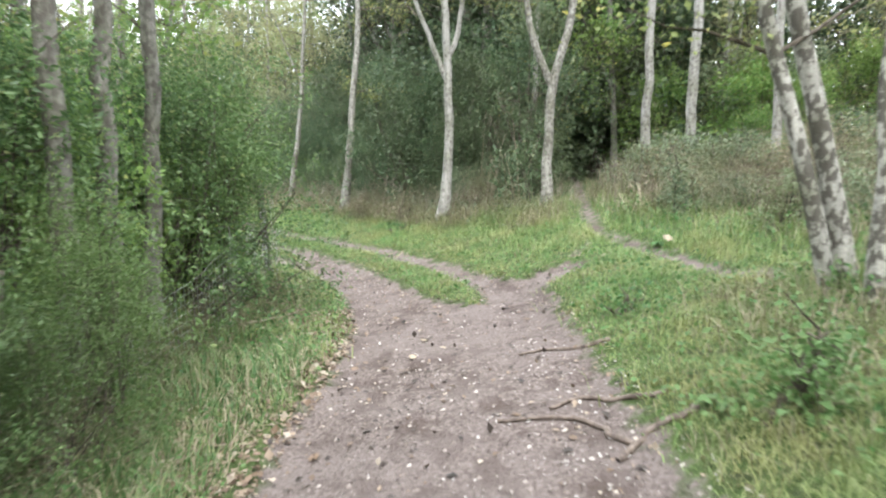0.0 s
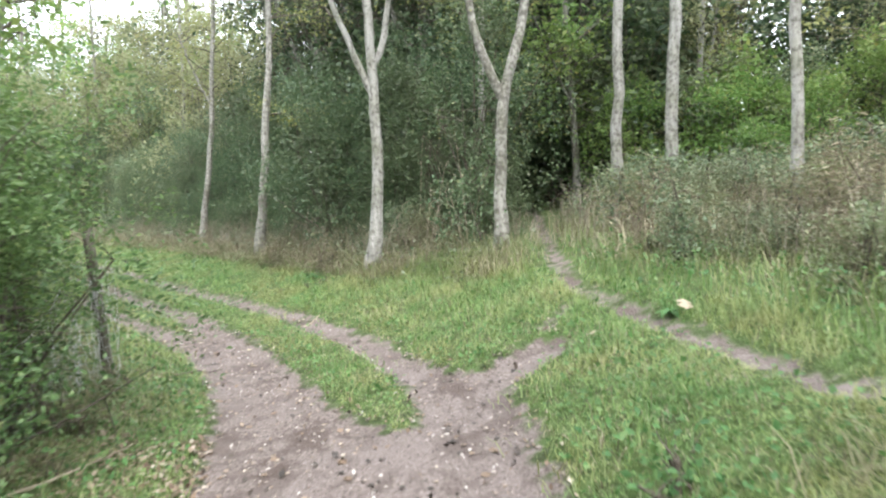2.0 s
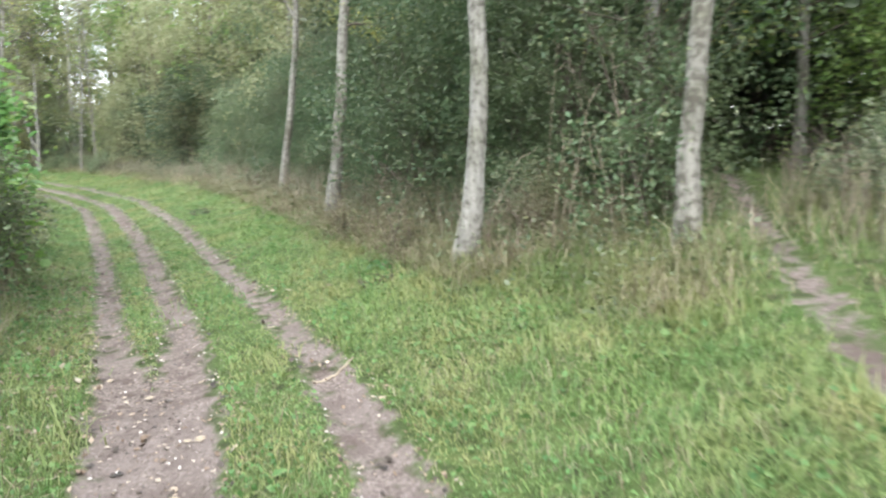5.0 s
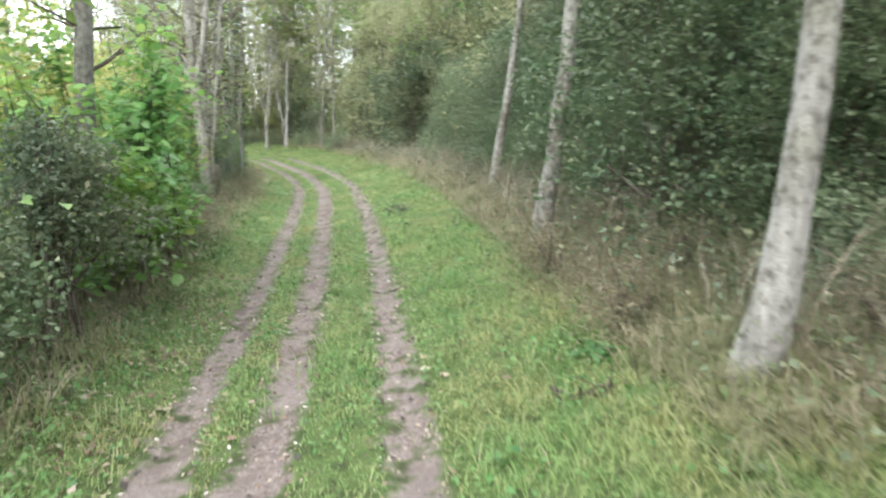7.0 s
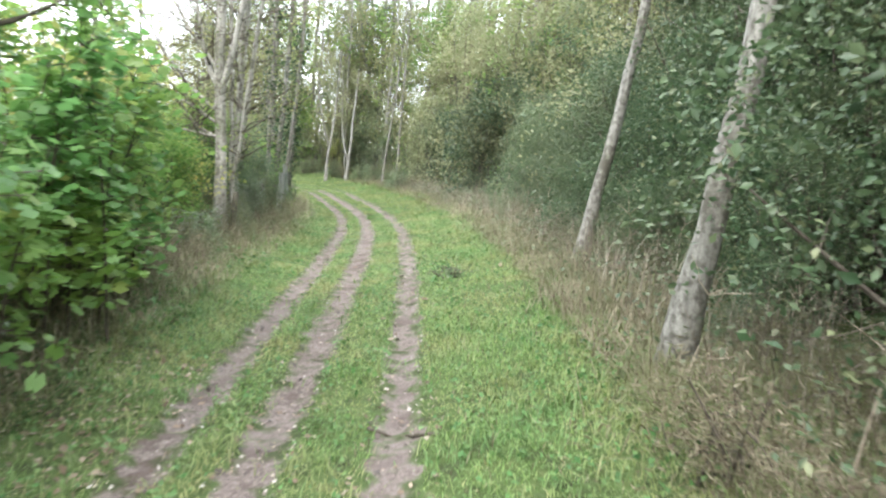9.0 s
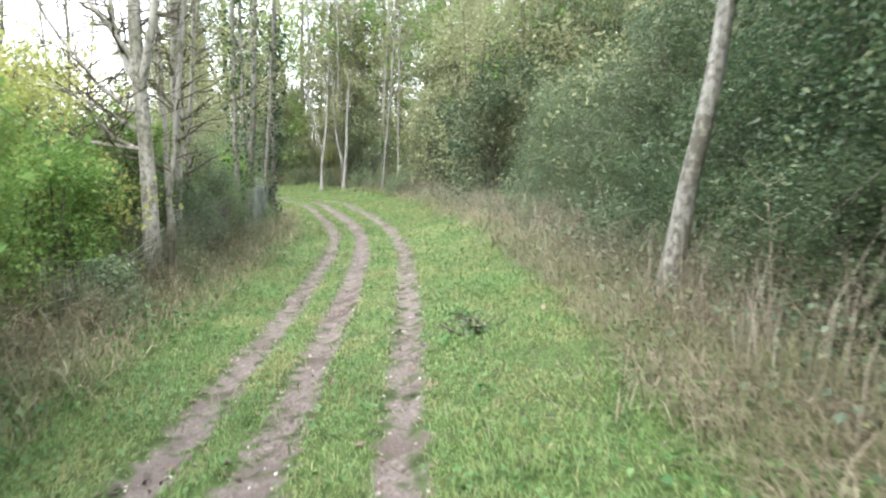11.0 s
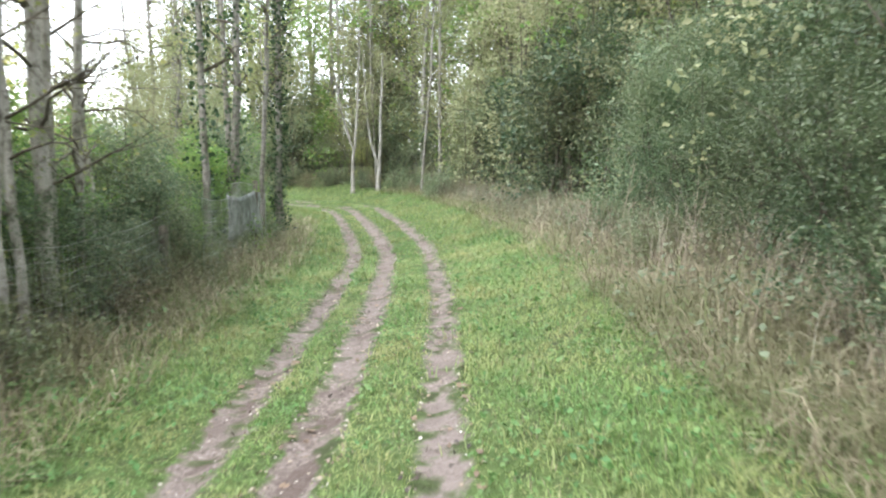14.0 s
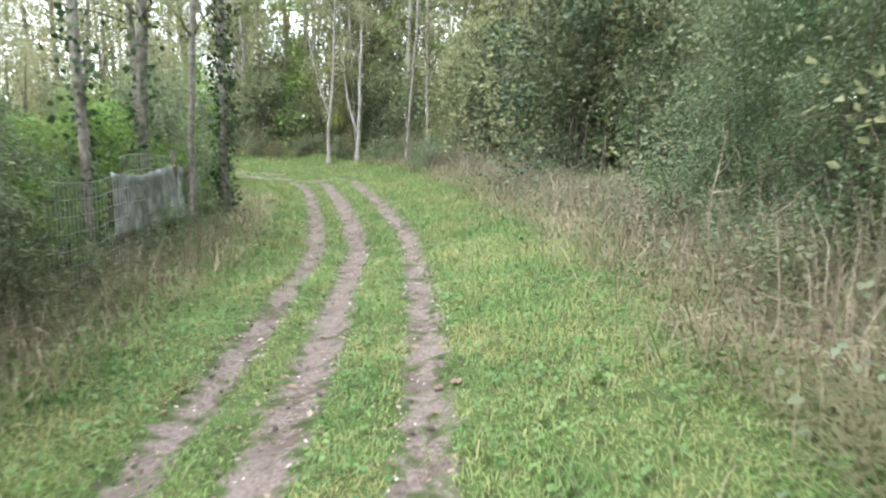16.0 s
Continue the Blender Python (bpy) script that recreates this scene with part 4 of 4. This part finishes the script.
def grass(name, label, s0, s1, d0, d1, count, h, w, mat, keep=0.0, lean=.6, bend=.7, tall_from=None):
    P, d, s, e = scatter(s0, s1, d0, d1, count)
    ok = e + rng.normal(0, .035, len(e)) < keep
    if name == "verge_grass":
        ok &= (s > 20.5) | (d > -1.3) | (rng.uniform(0, 1, len(e)) < .2)
        ok &= (s > 32) | (d > -1.8) | (rng.uniform(0, 1, len(e)) < .3)
    P, d, e = P[ok], d[ok], e[ok]
    hh = h * (.55 + .75 * patchy(P)) * np.clip(.55 - e * 1.6, .5, 1)
    if tall_from is not None:
        hh *= np.interp(d, *tall_from)
    P[:, 2] -= .01
    tagged(new(name, mesh_np(name, *blades(P, hh, w, rng, lean, bend), mat)), label, "grass", kind="stuff")


T = ((-3.4, -2.4, 1.0, 2.2), (1.5, .9, .9, 1.6))
grass("verge_grass", "short bright green grass between and beside the ruts", 14, 32, -2.7, 2.6, 150000, .115, .0066, GRASS_MAT, tall_from=T, lean=1.5, bend=1.5)
grass("verge_grass", "short bright green grass between and beside the ruts", 32, 47, -2.7, 1.7, 125000, .10, .0066, GRASS_MAT, tall_from=T, lean=1.4, bend=1.4)
grass("verge_grass", "short bright green grass at the far bend", 47, 68, -3.2, 1.8, 26000, .15, .015, GRASS_MAT, tall_from=T)
grass("rough_grass", "longer green grass around the side path", 12, 26, 2.0, 7.5, 16000, .26, .012, GRASS_MAT)
grass("rough_grass", "dull grass under the hedge by the fence", 12, 60, -3.9, -2.4, 15000, .22, .012, GRASS_MAT)
grass("dry_grass", "tangled straw-coloured dead grass on the bank", 26.6, 42, 1.35, 2.25, 24000, .34, .0065, DRY_MAT, lean=2.4, bend=2.2)
grass("dry_grass", "tangled straw-coloured dead grass on the bank", 42, 62, 1.45, 3.4, 24000, .40, .009, DRY_MAT, lean=2.2, bend=2.2)
grass("dry_grass", "dead grass and stalks around the side path", 12, 26, 3.0, 8, 15000, .4, .010, DRY_MAT, lean=2.2, bend=2.2)
grass("dead_stems", "grey-brown dead weed stems in front of the shrubs", 26.5, 58, 1.8, 2.5, 3800, .7, .005, STEM_MAT, lean=.5, bend=.5)
grass("dead_stems", "pale dead stems and long grass along the fence", 29, 52, -4.1, -2.6, 9000, .6, .006, DRY_MAT, lean=.9, bend=.9)
grass("rough_grass", "long dull grass and weeds at the hedge foot", 13, 20.5, -2.7, -1.5, 3500, .30, .008, HERB_MAT, lean=1.0, bend=1.0)
grass("dead_stems", "reddish brown dead weed stems beside the side path", 19, 27, 3.4, 8, 5000, .8, .006, STEM_MAT, lean=.5, bend=.5)
grass("dry_grass", "dead grass along the fence", 14, 56, -3.7, -2.4, 19000, .40, .010, DRY_MAT, lean=2.0, bend=2.0)
grass("dry_grass", "dull dead grass at the hedge foot", 13, 20, -2.9, -1.5, 3500, .28, .009, DRY_MAT, lean=1.8, bend=1.8)
grass("dry_grass", "straw blades bent over in the grass by the fork", 14, 26, -2.7, 3.2, 19000, .16, .006, DRY_MAT, lean=1.8, bend=1.6)
grass("dry_grass", "straw blades mixed into the verge", 14, 50, -2.6, 1.8, 11000, .13, .007, DRY_MAT)


def tufts(name, label, s0, s1, d0, d1, count, each, h, w, mat, lean=.8, bend=.9, radius=.09):
    """Clumps of longer blades."""
    C, d, s, e = scatter(s0, s1, d0, d1, count)
    C = C[e < -.03]
    P = np.repeat(C, each, 0) + rng.standard_normal((len(C) * each, 3)) * (radius, radius, 0)
    P[:, 2] = height(P[:, 0], P[:, 1]) - .01
    hh = np.repeat(h * rng.uniform(.6, 1.3, len(C)), each)
    tagged(new(name, mesh_np(name, *blades(P, hh, w, rng, lean, bend), mat)), label, "grass", kind="stuff")


tufts("grass_tufts", "longer green grass tufts on the verge", 14, 30, -2.6, 2.6, 620, 30, .18, .009, GRASS_MAT, 1.2, 1.2, .11)
tufts("grass_tufts", "longer green grass tufts on the verge", 30, 50, -2.6, 1.6, 520, 30, .16, .009, GRASS_MAT, 1.2, 1.2, .11)
tufts("straw_tufts", "pale straw tufts leaning over the bank", 26.5, 50, 1.3, 2.7, 170, 40, .5, .009, DRY_MAT, 2.2, 2.4, .16)
tufts("straw_tufts", "mound of pale flattened straw below the brambles", 38.6, 40.6, 1.5, 2.1, 26, 60, .55, .007, DRY_MAT, 2.2, 2.6, .2)
tufts("straw_tufts", "pale flattened straw on the grass bank", 15, 19.5, 1.5, 2.8, 60, 40, .4, .008, DRY_MAT, 2.4, 2.6, .16)
tufts("straw_tufts", "long pale grass arching between the birches", 25.0, 27.6, 2.0, 3.1, 45, 40, .45, .007, DRY_MAT, 1.2, 2.0, .2)
tufts("grass_tufts", "long green grass arching between the birches", 25.0, 27.6, 1.7, 3.0, 55, 40, .32, .008, GRASS_MAT, 1.2, 2.0, .2)
tufts("straw_tufts", "tall dead grass beside the side path", 16, 26, 3.3, 8, 260, 36, .6, .009, DRY_MAT, 1.3, 1.6, .2)


def herbs(name, label, s0, s1, d0, d1, count, each, size, mat, spread=.16, rise=.12):
    """Low broad-leaved weeds among the grass."""
    C, d, s, e = scatter(s0, s1, d0, d1, count)
    C = C[e < 0]
    P = np.repeat(C, each, 0) + rng.standard_normal((len(C) * each, 3)) * (spread, spread, 0)
    z, _, _, e = height(P[:, 0], P[:, 1], True)
    P[:, 2] = z + rng.uniform(.02, rise, len(P))
    P = P[e < .02]
    tagged(new(name, mesh_np(name, *leaves(P, size, rng, .75, .7), mat)), label, "weeds", kind="stuff")


herbs("clover_weeds", "small-leaved weeds in the verge grass", 14, 50, -2.6, 1.8, 1500, 20, .034, HERB_MAT)
herbs("plantain_weeds", "broad-leaved weeds flat in the verge grass", 18, 46, -2.4, 1.9, 240, 12, .05, HERB_MAT, .1, .08)
herbs("nettle_weeds", "taller green weeds beside the bare soil", 12, 24, 1.0, 3.4, 90, 60, .042, HERB_MAT, .22, .3)
herbs("ground_ivy", "low green weeds under the hedge", 14, 52, -4, -2.3, 330, 26, .05, HERB_MAT, .22, .22)
herbs("bramble_leaves", "bramble leaves creeping through dead grass", 25, 56, 1.7, 3.0, 460, 24, .05, LEAF_GREY, .25, .4)

# ---------------------------------------------------------------- fallen leaves, stones and sticks
def clusters(s, d):
    """How thickly scraps gather, from none to full, in drifts a few hand-widths across."""
    return np.clip(.5 + .75 * np.sin(3.7 * s + 2 * np.sin(4.1 * d)) * np.sin(5.3 * d + 1.3 * np.sin(2.9 * s) + .6), .06, 1)


def litter(name, label, s0, s1, d0, d1, count, size, keep, mat=LITTER_MAT):
    P, d, s, e = scatter(s0, s1, d0, d1, count)
    ok = keep(e, d, s)
    P = P[ok]
    P[:, 2] += .006
    tagged(new(name, mesh_np(name, *leaves(P, size, rng, .93, .75, .45), mat)), label, "leaf litter", kind="stuff")


litter("leaf_litter", "brown and pale dead leaves trodden into the soil", 13, 32, -2, 1.6, 12000, .03, lambda e, d, s: (e > -.1) & (rng.uniform(0, 1, len(e)) < np.clip(.75 - e * 1.1, .12, 1)))
litter("leaf_litter", "brown and pale dead leaves trodden into the soil", 32, 54, -2, .5, 8000, .032, lambda e, d, s: (e > -.06) & (rng.uniform(0, 1, len(e)) < .45))
litter("leaf_litter", "dead leaves along the hedge foot", 13, 22, -2.3, -1.1, 9500, .045, lambda e, d, s: (e < .1) & (rng.uniform(0, 1, len(e)) < np.clip(1.15 + e, .1, 1)))
litter("leaf_litter", "dark dead leaves in thin grass below the bushes", 22, 33, -2.9, -1.7, 4200, .045, lambda e, d, s: (e < .05) & (rng.uniform(0, 1, len(e)) < clusters(s, d) + .2))
litter("leaf_litter", "pale leaf scraps on the bare soil", 13, 19.5, -.9, 1.1, 5200, .019, lambda e, d, s: (e > -.1) & (rng.uniform(0, 1, len(e)) < np.clip(.45 + d * .6, .12, 1) * clusters(s, d)), SCRAP_MAT)
litter("leaf_litter", "dark rotting leaf and bark scraps on the soil", 13, 46, -1.7, 1.0, 6500, .042, lambda e, d, s: (e > -.02) & (rng.uniform(0, 1, len(e)) < clusters(s + 3, d)), DARK_SCRAP_MAT)
litter("leaf_litter", "pale leaf scraps in the ruts", 19, 50, -1.8, .5, 3000, .022, lambda e, d, s: (e > -.05) & (rng.uniform(0, 1, len(e)) < clusters(s, d)), SCRAP_MAT)


def pebbles(name, label, s0, s1, d0, d1, count, size):
    P, d, s, e = scatter(s0, s1, d0, d1, count)
    P = P[e > .0]
    m = len(P)
    S = (size * rng.uniform(.4, 1.5, m))[:, None]
    a = rng.uniform(0, 6.28, m)
    A, B = np.stack([np.cos(a), np.sin(a), 0 * a], 1) * S, np.stack([-np.sin(a), np.cos(a), 0 * a], 1) * S * .7
    up = np.array([0, 0, 1.0]) * S * .55
    P[:, 2] -= .002
    V = np.stack([P + A, P + B, P - A, P - B, P + up + A * .2], 1).reshape(-1, 3)
    k = np.arange(m)[:, None] * 5
    F = np.concatenate([k + np.array(t) for t in ((0, 1, 4), (1, 2, 4), (2, 3, 4), (3, 0, 4))])
    tagged(new(name, mesh_np(name, V, F, STONE)), label, "stones", kind="stuff")


pebbles("small_stones", "small clods and stones on the soil", 13, 32, -2, 1, 9000, .017)
pebbles("small_stones", "small clods and stones on the soil", 32, 54, -2, .3, 7000, .018)

# single pale leaves that can be told apart
P, d, s, e = scatter(15, 46, -2.0, 1.2, 620)
P = P[(e > -.12) | (rng.uniform(0, 1, len(e)) < .06)][:260]
for p, u in zip(P, rng.uniform(0, 1, len(P))):
    V, F = big_leaf(np.zeros((1, 3)), .045 + .035 * u, rng)
    V[:, 2] *= .3
    ob = tagged(new("fallen_leaf", mesh_np("fallen_leaf", V - (0, 0, V[:, 2].min()), F, PALE_LEAF_MAT if u > .86 else LITTER_MAT)), "curled pale sycamore leaf lying on the ground" if u > .86 else "curled brown dead leaf lying on the ground", "leaf", "fallen leaves")
    ob.matrix_basis = pose(p[0], p[1], p[2] + .008, rng.uniform(-8, 8), rng.uniform(-8, 8), 360 * u)


for x, y, size in ((2.69, 8.24, .12), (1.93, 8.15, .12), (-5.66, 20.97, .06), (-6.1, 20.6, .05)):
    V, F = big_leaf(np.zeros((1, 3)), size, rng)
    ob = tagged(new("fallen_leaf", mesh_np("fallen_leaf", V - (0, 0, V[:, 2].min()), F, PALE_LEAF_MAT)), "large pale dead leaf lying on the grass", "leaf", "fallen leaves")
    ob.matrix_basis = pose(x, y, ground_at(x, y) + .05, 0, 0, 0)


def rod(name, label, category, pts, r0, r1, mat, seed, rise=.012):
    """A root or stick lying along the ground through plan points."""
    g = np.random.default_rng(seed)
    P = smooth_path([(x, y, 0) for x, y in pts], 16)
    P[:, :2] += g.standard_normal((16, 2)) * .008
    P[:, 2] = height(P[:, 0], P[:, 1]) + rise
    V, F = tube(P, np.linspace(r0, r1, 16) * g.uniform(.8, 1.2, 16), 8, g, .08)
    tagged(new(name, mesh_np(name, V, F, mat, True)), label, category)


ROOT_LABEL = "worn bare tree root crossing the trodden soil"
rod("tree_root", ROOT_LABEL, "root", [(.3, 3.68), (.42, 3.65), (.62, 3.62), (.77, 3.54), (.83, 3.35), (.9, 3.14)], .010, .018, ROOT, 1)
rod("tree_root", ROOT_LABEL, "root", [(.6, 3.76), (.81, 3.92), (.97, 3.75), (1.11, 3.59), (1.2, 3.6)], .010, .018, ROOT, 2)
rod("tree_root", ROOT_LABEL, "root", [(.55, 5.05), (.9, 4.99), (1.11, 4.8), (1.2, 4.82)], .009, .016, ROOT, 3)
rod("tree_root", ROOT_LABEL, "root", [(.8, 3.02), (.99, 3.2), (1.16, 3.24), (1.24, 3.28)], .014, .021, ROOT, 4)
rod("fallen_stick", "short pale broken stick beside the rut", "stick", [(-.86, 11.5), (-.76, 11.66), (-.66, 11.82)], .014, .009, PALE_TWIG, 5)
rod("fallen_stick", "thin dark stick lying across the rut", "stick", [(-3.98, 16.05), (-3.75, 16.12), (-3.5, 16.14)], .011, .008, TWIG, 6)
rod("fallen_stick", "forked dead branch lying at the hedge foot", "stick", [(-2.1, 6.5), (-1.8, 7.0), (-1.55, 7.7)], .012, .005, PALE_TWIG, 7, .05)
rod("fallen_stick", "thin dead twig lying in the verge", "stick", [(-1.9, 9.6), (-1.72, 9.9), (-1.5, 10.1)], .008, .005, TWIG, 8, .04)


def dead_stalk(at, seed, tall):
    """A dry upright weed stem with side shoots."""
    g = np.random.default_rng(seed)
    root = tagged(new("dead_stalk"), "tall dry weed stalk with thin side shoots", "dead weed", "dry stalks on the bank")
    root.matrix_basis = pose(*at, ground_at(*at) - .02)
    e = g.normal(0, .16, 2) * tall
    P = smooth_path([(0, 0, 0), (e[0] * .3, e[1] * .3, tall * .5), (e[0], e[1], tall)], 9)
    part("stalk", mesh_np("stalk", *tube(P, np.linspace(.007, .002, 9), 5), PALE_TWIG, True), root)
    for _ in range(6):
        b = P[g.integers(3, 9)]
        q = b + np.array([*g.normal(0, .12, 2), g.uniform(.05, .22)])
        part("shoot", mesh_np("shoot", *tube(bent(b, q, g, 4, .2), (.004, .003, .002, .001), 3), PALE_TWIG, True), root)


for k in range(46):
    at = spot(rnd.uniform(24, 48), rnd.uniform(1.5, 2.7)) if k < 32 else (rnd.uniform(4, 7.5), rnd.uniform(8, 13.5))
    dead_stalk(at, 200 + k, rnd.uniform(.5, 1.15))
for k in range(10):
    dead_stalk((1.25 + rnd.uniform(-.5, .5), 14.0 + rnd.uniform(-.5, .8)), 260 + k, rnd.uniform(.9, 1.9))


def dock(at, seed, count, size, label):
    """A rosette of broad leaves on the grass."""
    g = np.random.default_rng(seed)
    root = tagged(new("dock_plant"), label, "weed", "broad-leaved weeds")
    root.matrix_basis = pose(*at, ground_at(*at))
    for k in range(count):
        a = 6.283 * k / count + g.uniform(-.3, .3)
        L = size * g.uniform(.6, 1.2)
        u = np.linspace(0, 1, 6)
        r, z = L * u, .02 + L * (.9 * u - .95 * u * u) * g.uniform(.5, 1.1)
        w = L * .2 * np.sin(np.pi * np.clip(u * .9 + .08, 0, 1))
        c, s_ = np.cos(a), np.sin(a)
        V = np.concatenate([np.stack([r * c - w * s_ * q, r * s_ + w * c * q, z + .25 * w * abs(q)], 1) for q in (-1, 0, 1)])
        F = [(q * 6 + i, q * 6 + i + 1, (q + 1) * 6 + i + 1) for q in (0, 1) for i in range(5)] + [(q * 6 + i, (q + 1) * 6 + i + 1, (q + 1) * 6 + i) for q in (0, 1) for i in range(5)]
        part("leaf", mesh_np("leaf", V, F, HERB_MAT, True), root)


for x, y, r, h, m, sd, c in ((-6.14, 20.5, .34, .13, LEAF_GREY, 1, 420), (-6.45, 20.85, .26, .12, HERB_MAT, 2, 260), (1.55, 2.95, .36, .28, HERB_MAT, 3, 700), (1.85, 3.3, .32, .24, HERB_MAT, 4, 520),
                             (1.5, 5.5, .3, .1, HERB_MAT, 5, 260), (-.9, 13.6, .3, .1, HERB_MAT, 6, 240), (-2.2, 16.2, .25, .1, HERB_MAT, 8, 200)):
    shrub("weed_clump", (x, y), "clump of fine-leaved green weeds in the grass", 400 + sd, r, h, c, .042, m, 12, .1, 5, "weed clumps", "weed")
dock((1.35, 3.2), 3, 8, .16, "small green dock plant beside the bare soil")
dock((-1.0, 14.2), 6, 10, .2, "small green dock plant in the grass")
dock((2.6, 8.3), 7, 8, .14, "small weed with pale leaf beside the side path")


# ---------------------------------------------------------------- fence by the hedge
def post(at, tall, tilt):
    root = tagged(new("fence_post"), "weathered leaning wooden fence post with rusty wire", "fence post", "fence posts")
    root.matrix_basis = pose(*at, ground_at(*at) - .1, tilt[0], tilt[1], 0)
    g = np.random.default_rng(int(tall * 1000))
    part("shaft", mesh_np("shaft", *tube([(0, 0, 0), (0, 0, tall * .4), (.005, 0, tall * .8), (0, 0, tall), (0, 0, tall + .01)], (.055, .05, .05, .048, .004), 9, g, .04), POST, True), root)


def netting(s0, s1, d0, d1, tall, sag, seed, gauge=.0014):
    """A length of wire netting between two places along the line."""
    g = np.random.default_rng(seed)
    (ax, ay), (bx, by) = spot(s0, d0), spot(s1, d1)
    root = tagged(new("wire_netting"), "sagging galvanised wire netting grown through by weeds", "fence", "wire netting")
    n_up, rows = int(np.hypot(bx - ax, by - ay) / .075), 9
    u = np.linspace(0, 1, n_up)
    Z0 = height(ax + (bx - ax) * u, ay + (by - ay) * u)
    lean = g.normal(0, .02, n_up).cumsum() * .2
    def node(i, j):
        f = j / (rows - 1)
        h = tall * (1 - sag * np.sin(np.pi * u[i]))
        return (ax + (bx - ax) * u[i] + lean[i] * f, ay + (by - ay) * u[i] + lean[i] * f * .5, Z0[i] + .02 + h * f)
    wires = [tube([node(i, j) for i in range(n_up)], np.full(n_up, gauge * (2 if j == rows - 1 else 1.2)), 3) for j in range(rows)]
    wires += [tube([node(i, j) for j in range(rows)], np.full(rows, gauge), 3) for i in range(n_up)]
    tagged(part("wire_mesh", mesh_np("wire_mesh", *join(wires), WIRE), root), kind="stuff")
    return root


def fallen_netting(at, end, high, low, seed):
    """Netting slumped from a post: it hangs in folds and spreads out along the ground."""
    g = np.random.default_rng(seed)
    root = tagged(new("wire_netting"), "crumpled galvanised netting slumped against the fence post", "fence", "wire netting")
    nu, nv = 26, 12
    u, v = np.meshgrid(np.linspace(0, 1, nu), np.linspace(0, 1, nv), indexing="ij")
    fold = .05 * np.sin(17 * u + 2 * v) + g.normal(0, .012, u.shape)
    x = at[0] + (end[0] - at[0]) * u + (1 - v) * .22 * (.3 + u) + fold
    y = at[1] + (end[1] - at[1]) * u * (.45 + .55 * (1 - v)) + fold * .6
    z = height(x.ravel(), y.ravel()).reshape(u.shape) + .02 + v * (high + (low - high) * u ** .7)
    N = np.stack([x, y, z], -1)
    wires = [tube(N[i], np.full(nv, .0026), 3) for i in range(nu)] + [tube(N[:, j], np.full(nu, .0022), 3) for j in range(nv)]
    tagged(part("wire_mesh", mesh_np("wire_mesh", *join(wires), WIRE), root), kind="stuff")


fallen_netting((-2.36, 9.36), (-2.62, 8.3), 1.2, .55, 310)
for s, d, h, tl in ((13.5, -2.9, 1.15, (2, -3)), (17.4, -2.8, 1.1, (-3, 4)), (39.3, -3.15, .95, (2, 4)),
                    (42.6, -3.3, .95, (0, 3)), (46.95, -3.2, 1.5, (-2, 0)), (49.4, -3.4, 1.2, (3, -3))):
    post(spot(s, d), h, tl)
post((-2.38, 9.4), 1.68, (2, -4))
for k, (s0, s1, d0, d1, h, sag) in enumerate(((17.4, 20.6, -2.6, -2.5, .8, .3), (20.6, 23.4, -2.5, -2.6, 1.0, .3), (23.6, 26.2, -2.7, -3.45, .85, .15), (36.2, 39.3, -3.2, -3.2, .75, .2), (39.3, 42.6, -3.1, -3.2, 1.0, .1), (46.9, 49.2, -3.2, -3.3, 1.05, .05))):
    netting(s0, s1, d0, d1, h, sag, 300 + k, .0017 if k == 3 else .0013)


def sheet(s0, s1, d, low, top, label, seed):
    """A crumpled pale sheet hung on the netting."""
    g = np.random.default_rng(seed)
    (ax, ay), (bx, by) = spot(s0, d), spot(s1, d)
    nx, nz = 14, 9
    V = []
    for i in range(nx):
        for j in range(nz):
            u, v = i / (nx - 1), j / (nz - 1)
            x, y = ax + (bx - ax) * u, ay + (by - ay) * u
            w = .02 * math.sin(9 * u + 3 * v) + g.normal(0, .006)
            V.append((x + w, y + w * .6, ground_at(x, y) + low + (top - low - .05 * math.sin(6 * u)) * v))
    F = [(i * nz + j, (i + 1) * nz + j, (i + 1) * nz + j + 1, i * nz + j + 1) for i in range(nx - 1) for j in range(nz - 1)]
    ob = tagged(new("mesh_sheet", mesh_np("mesh_sheet", V, F, SHEET, True)), label, "sheet")
    ob.modifiers.new("thick", "SOLIDIFY").thickness = .004


sheet(44.9, 47.3, -3.13, .5, 1.18, "crumpled pale grey sheet caught on the wire fence", 1)
netting(43.4, 45.2, -3.04, -3.08, 1.15, .03, 320, .0026)
netting(45.2, 46.9, -3.12, -3.16, 1.3, -.04, 321, .0032)
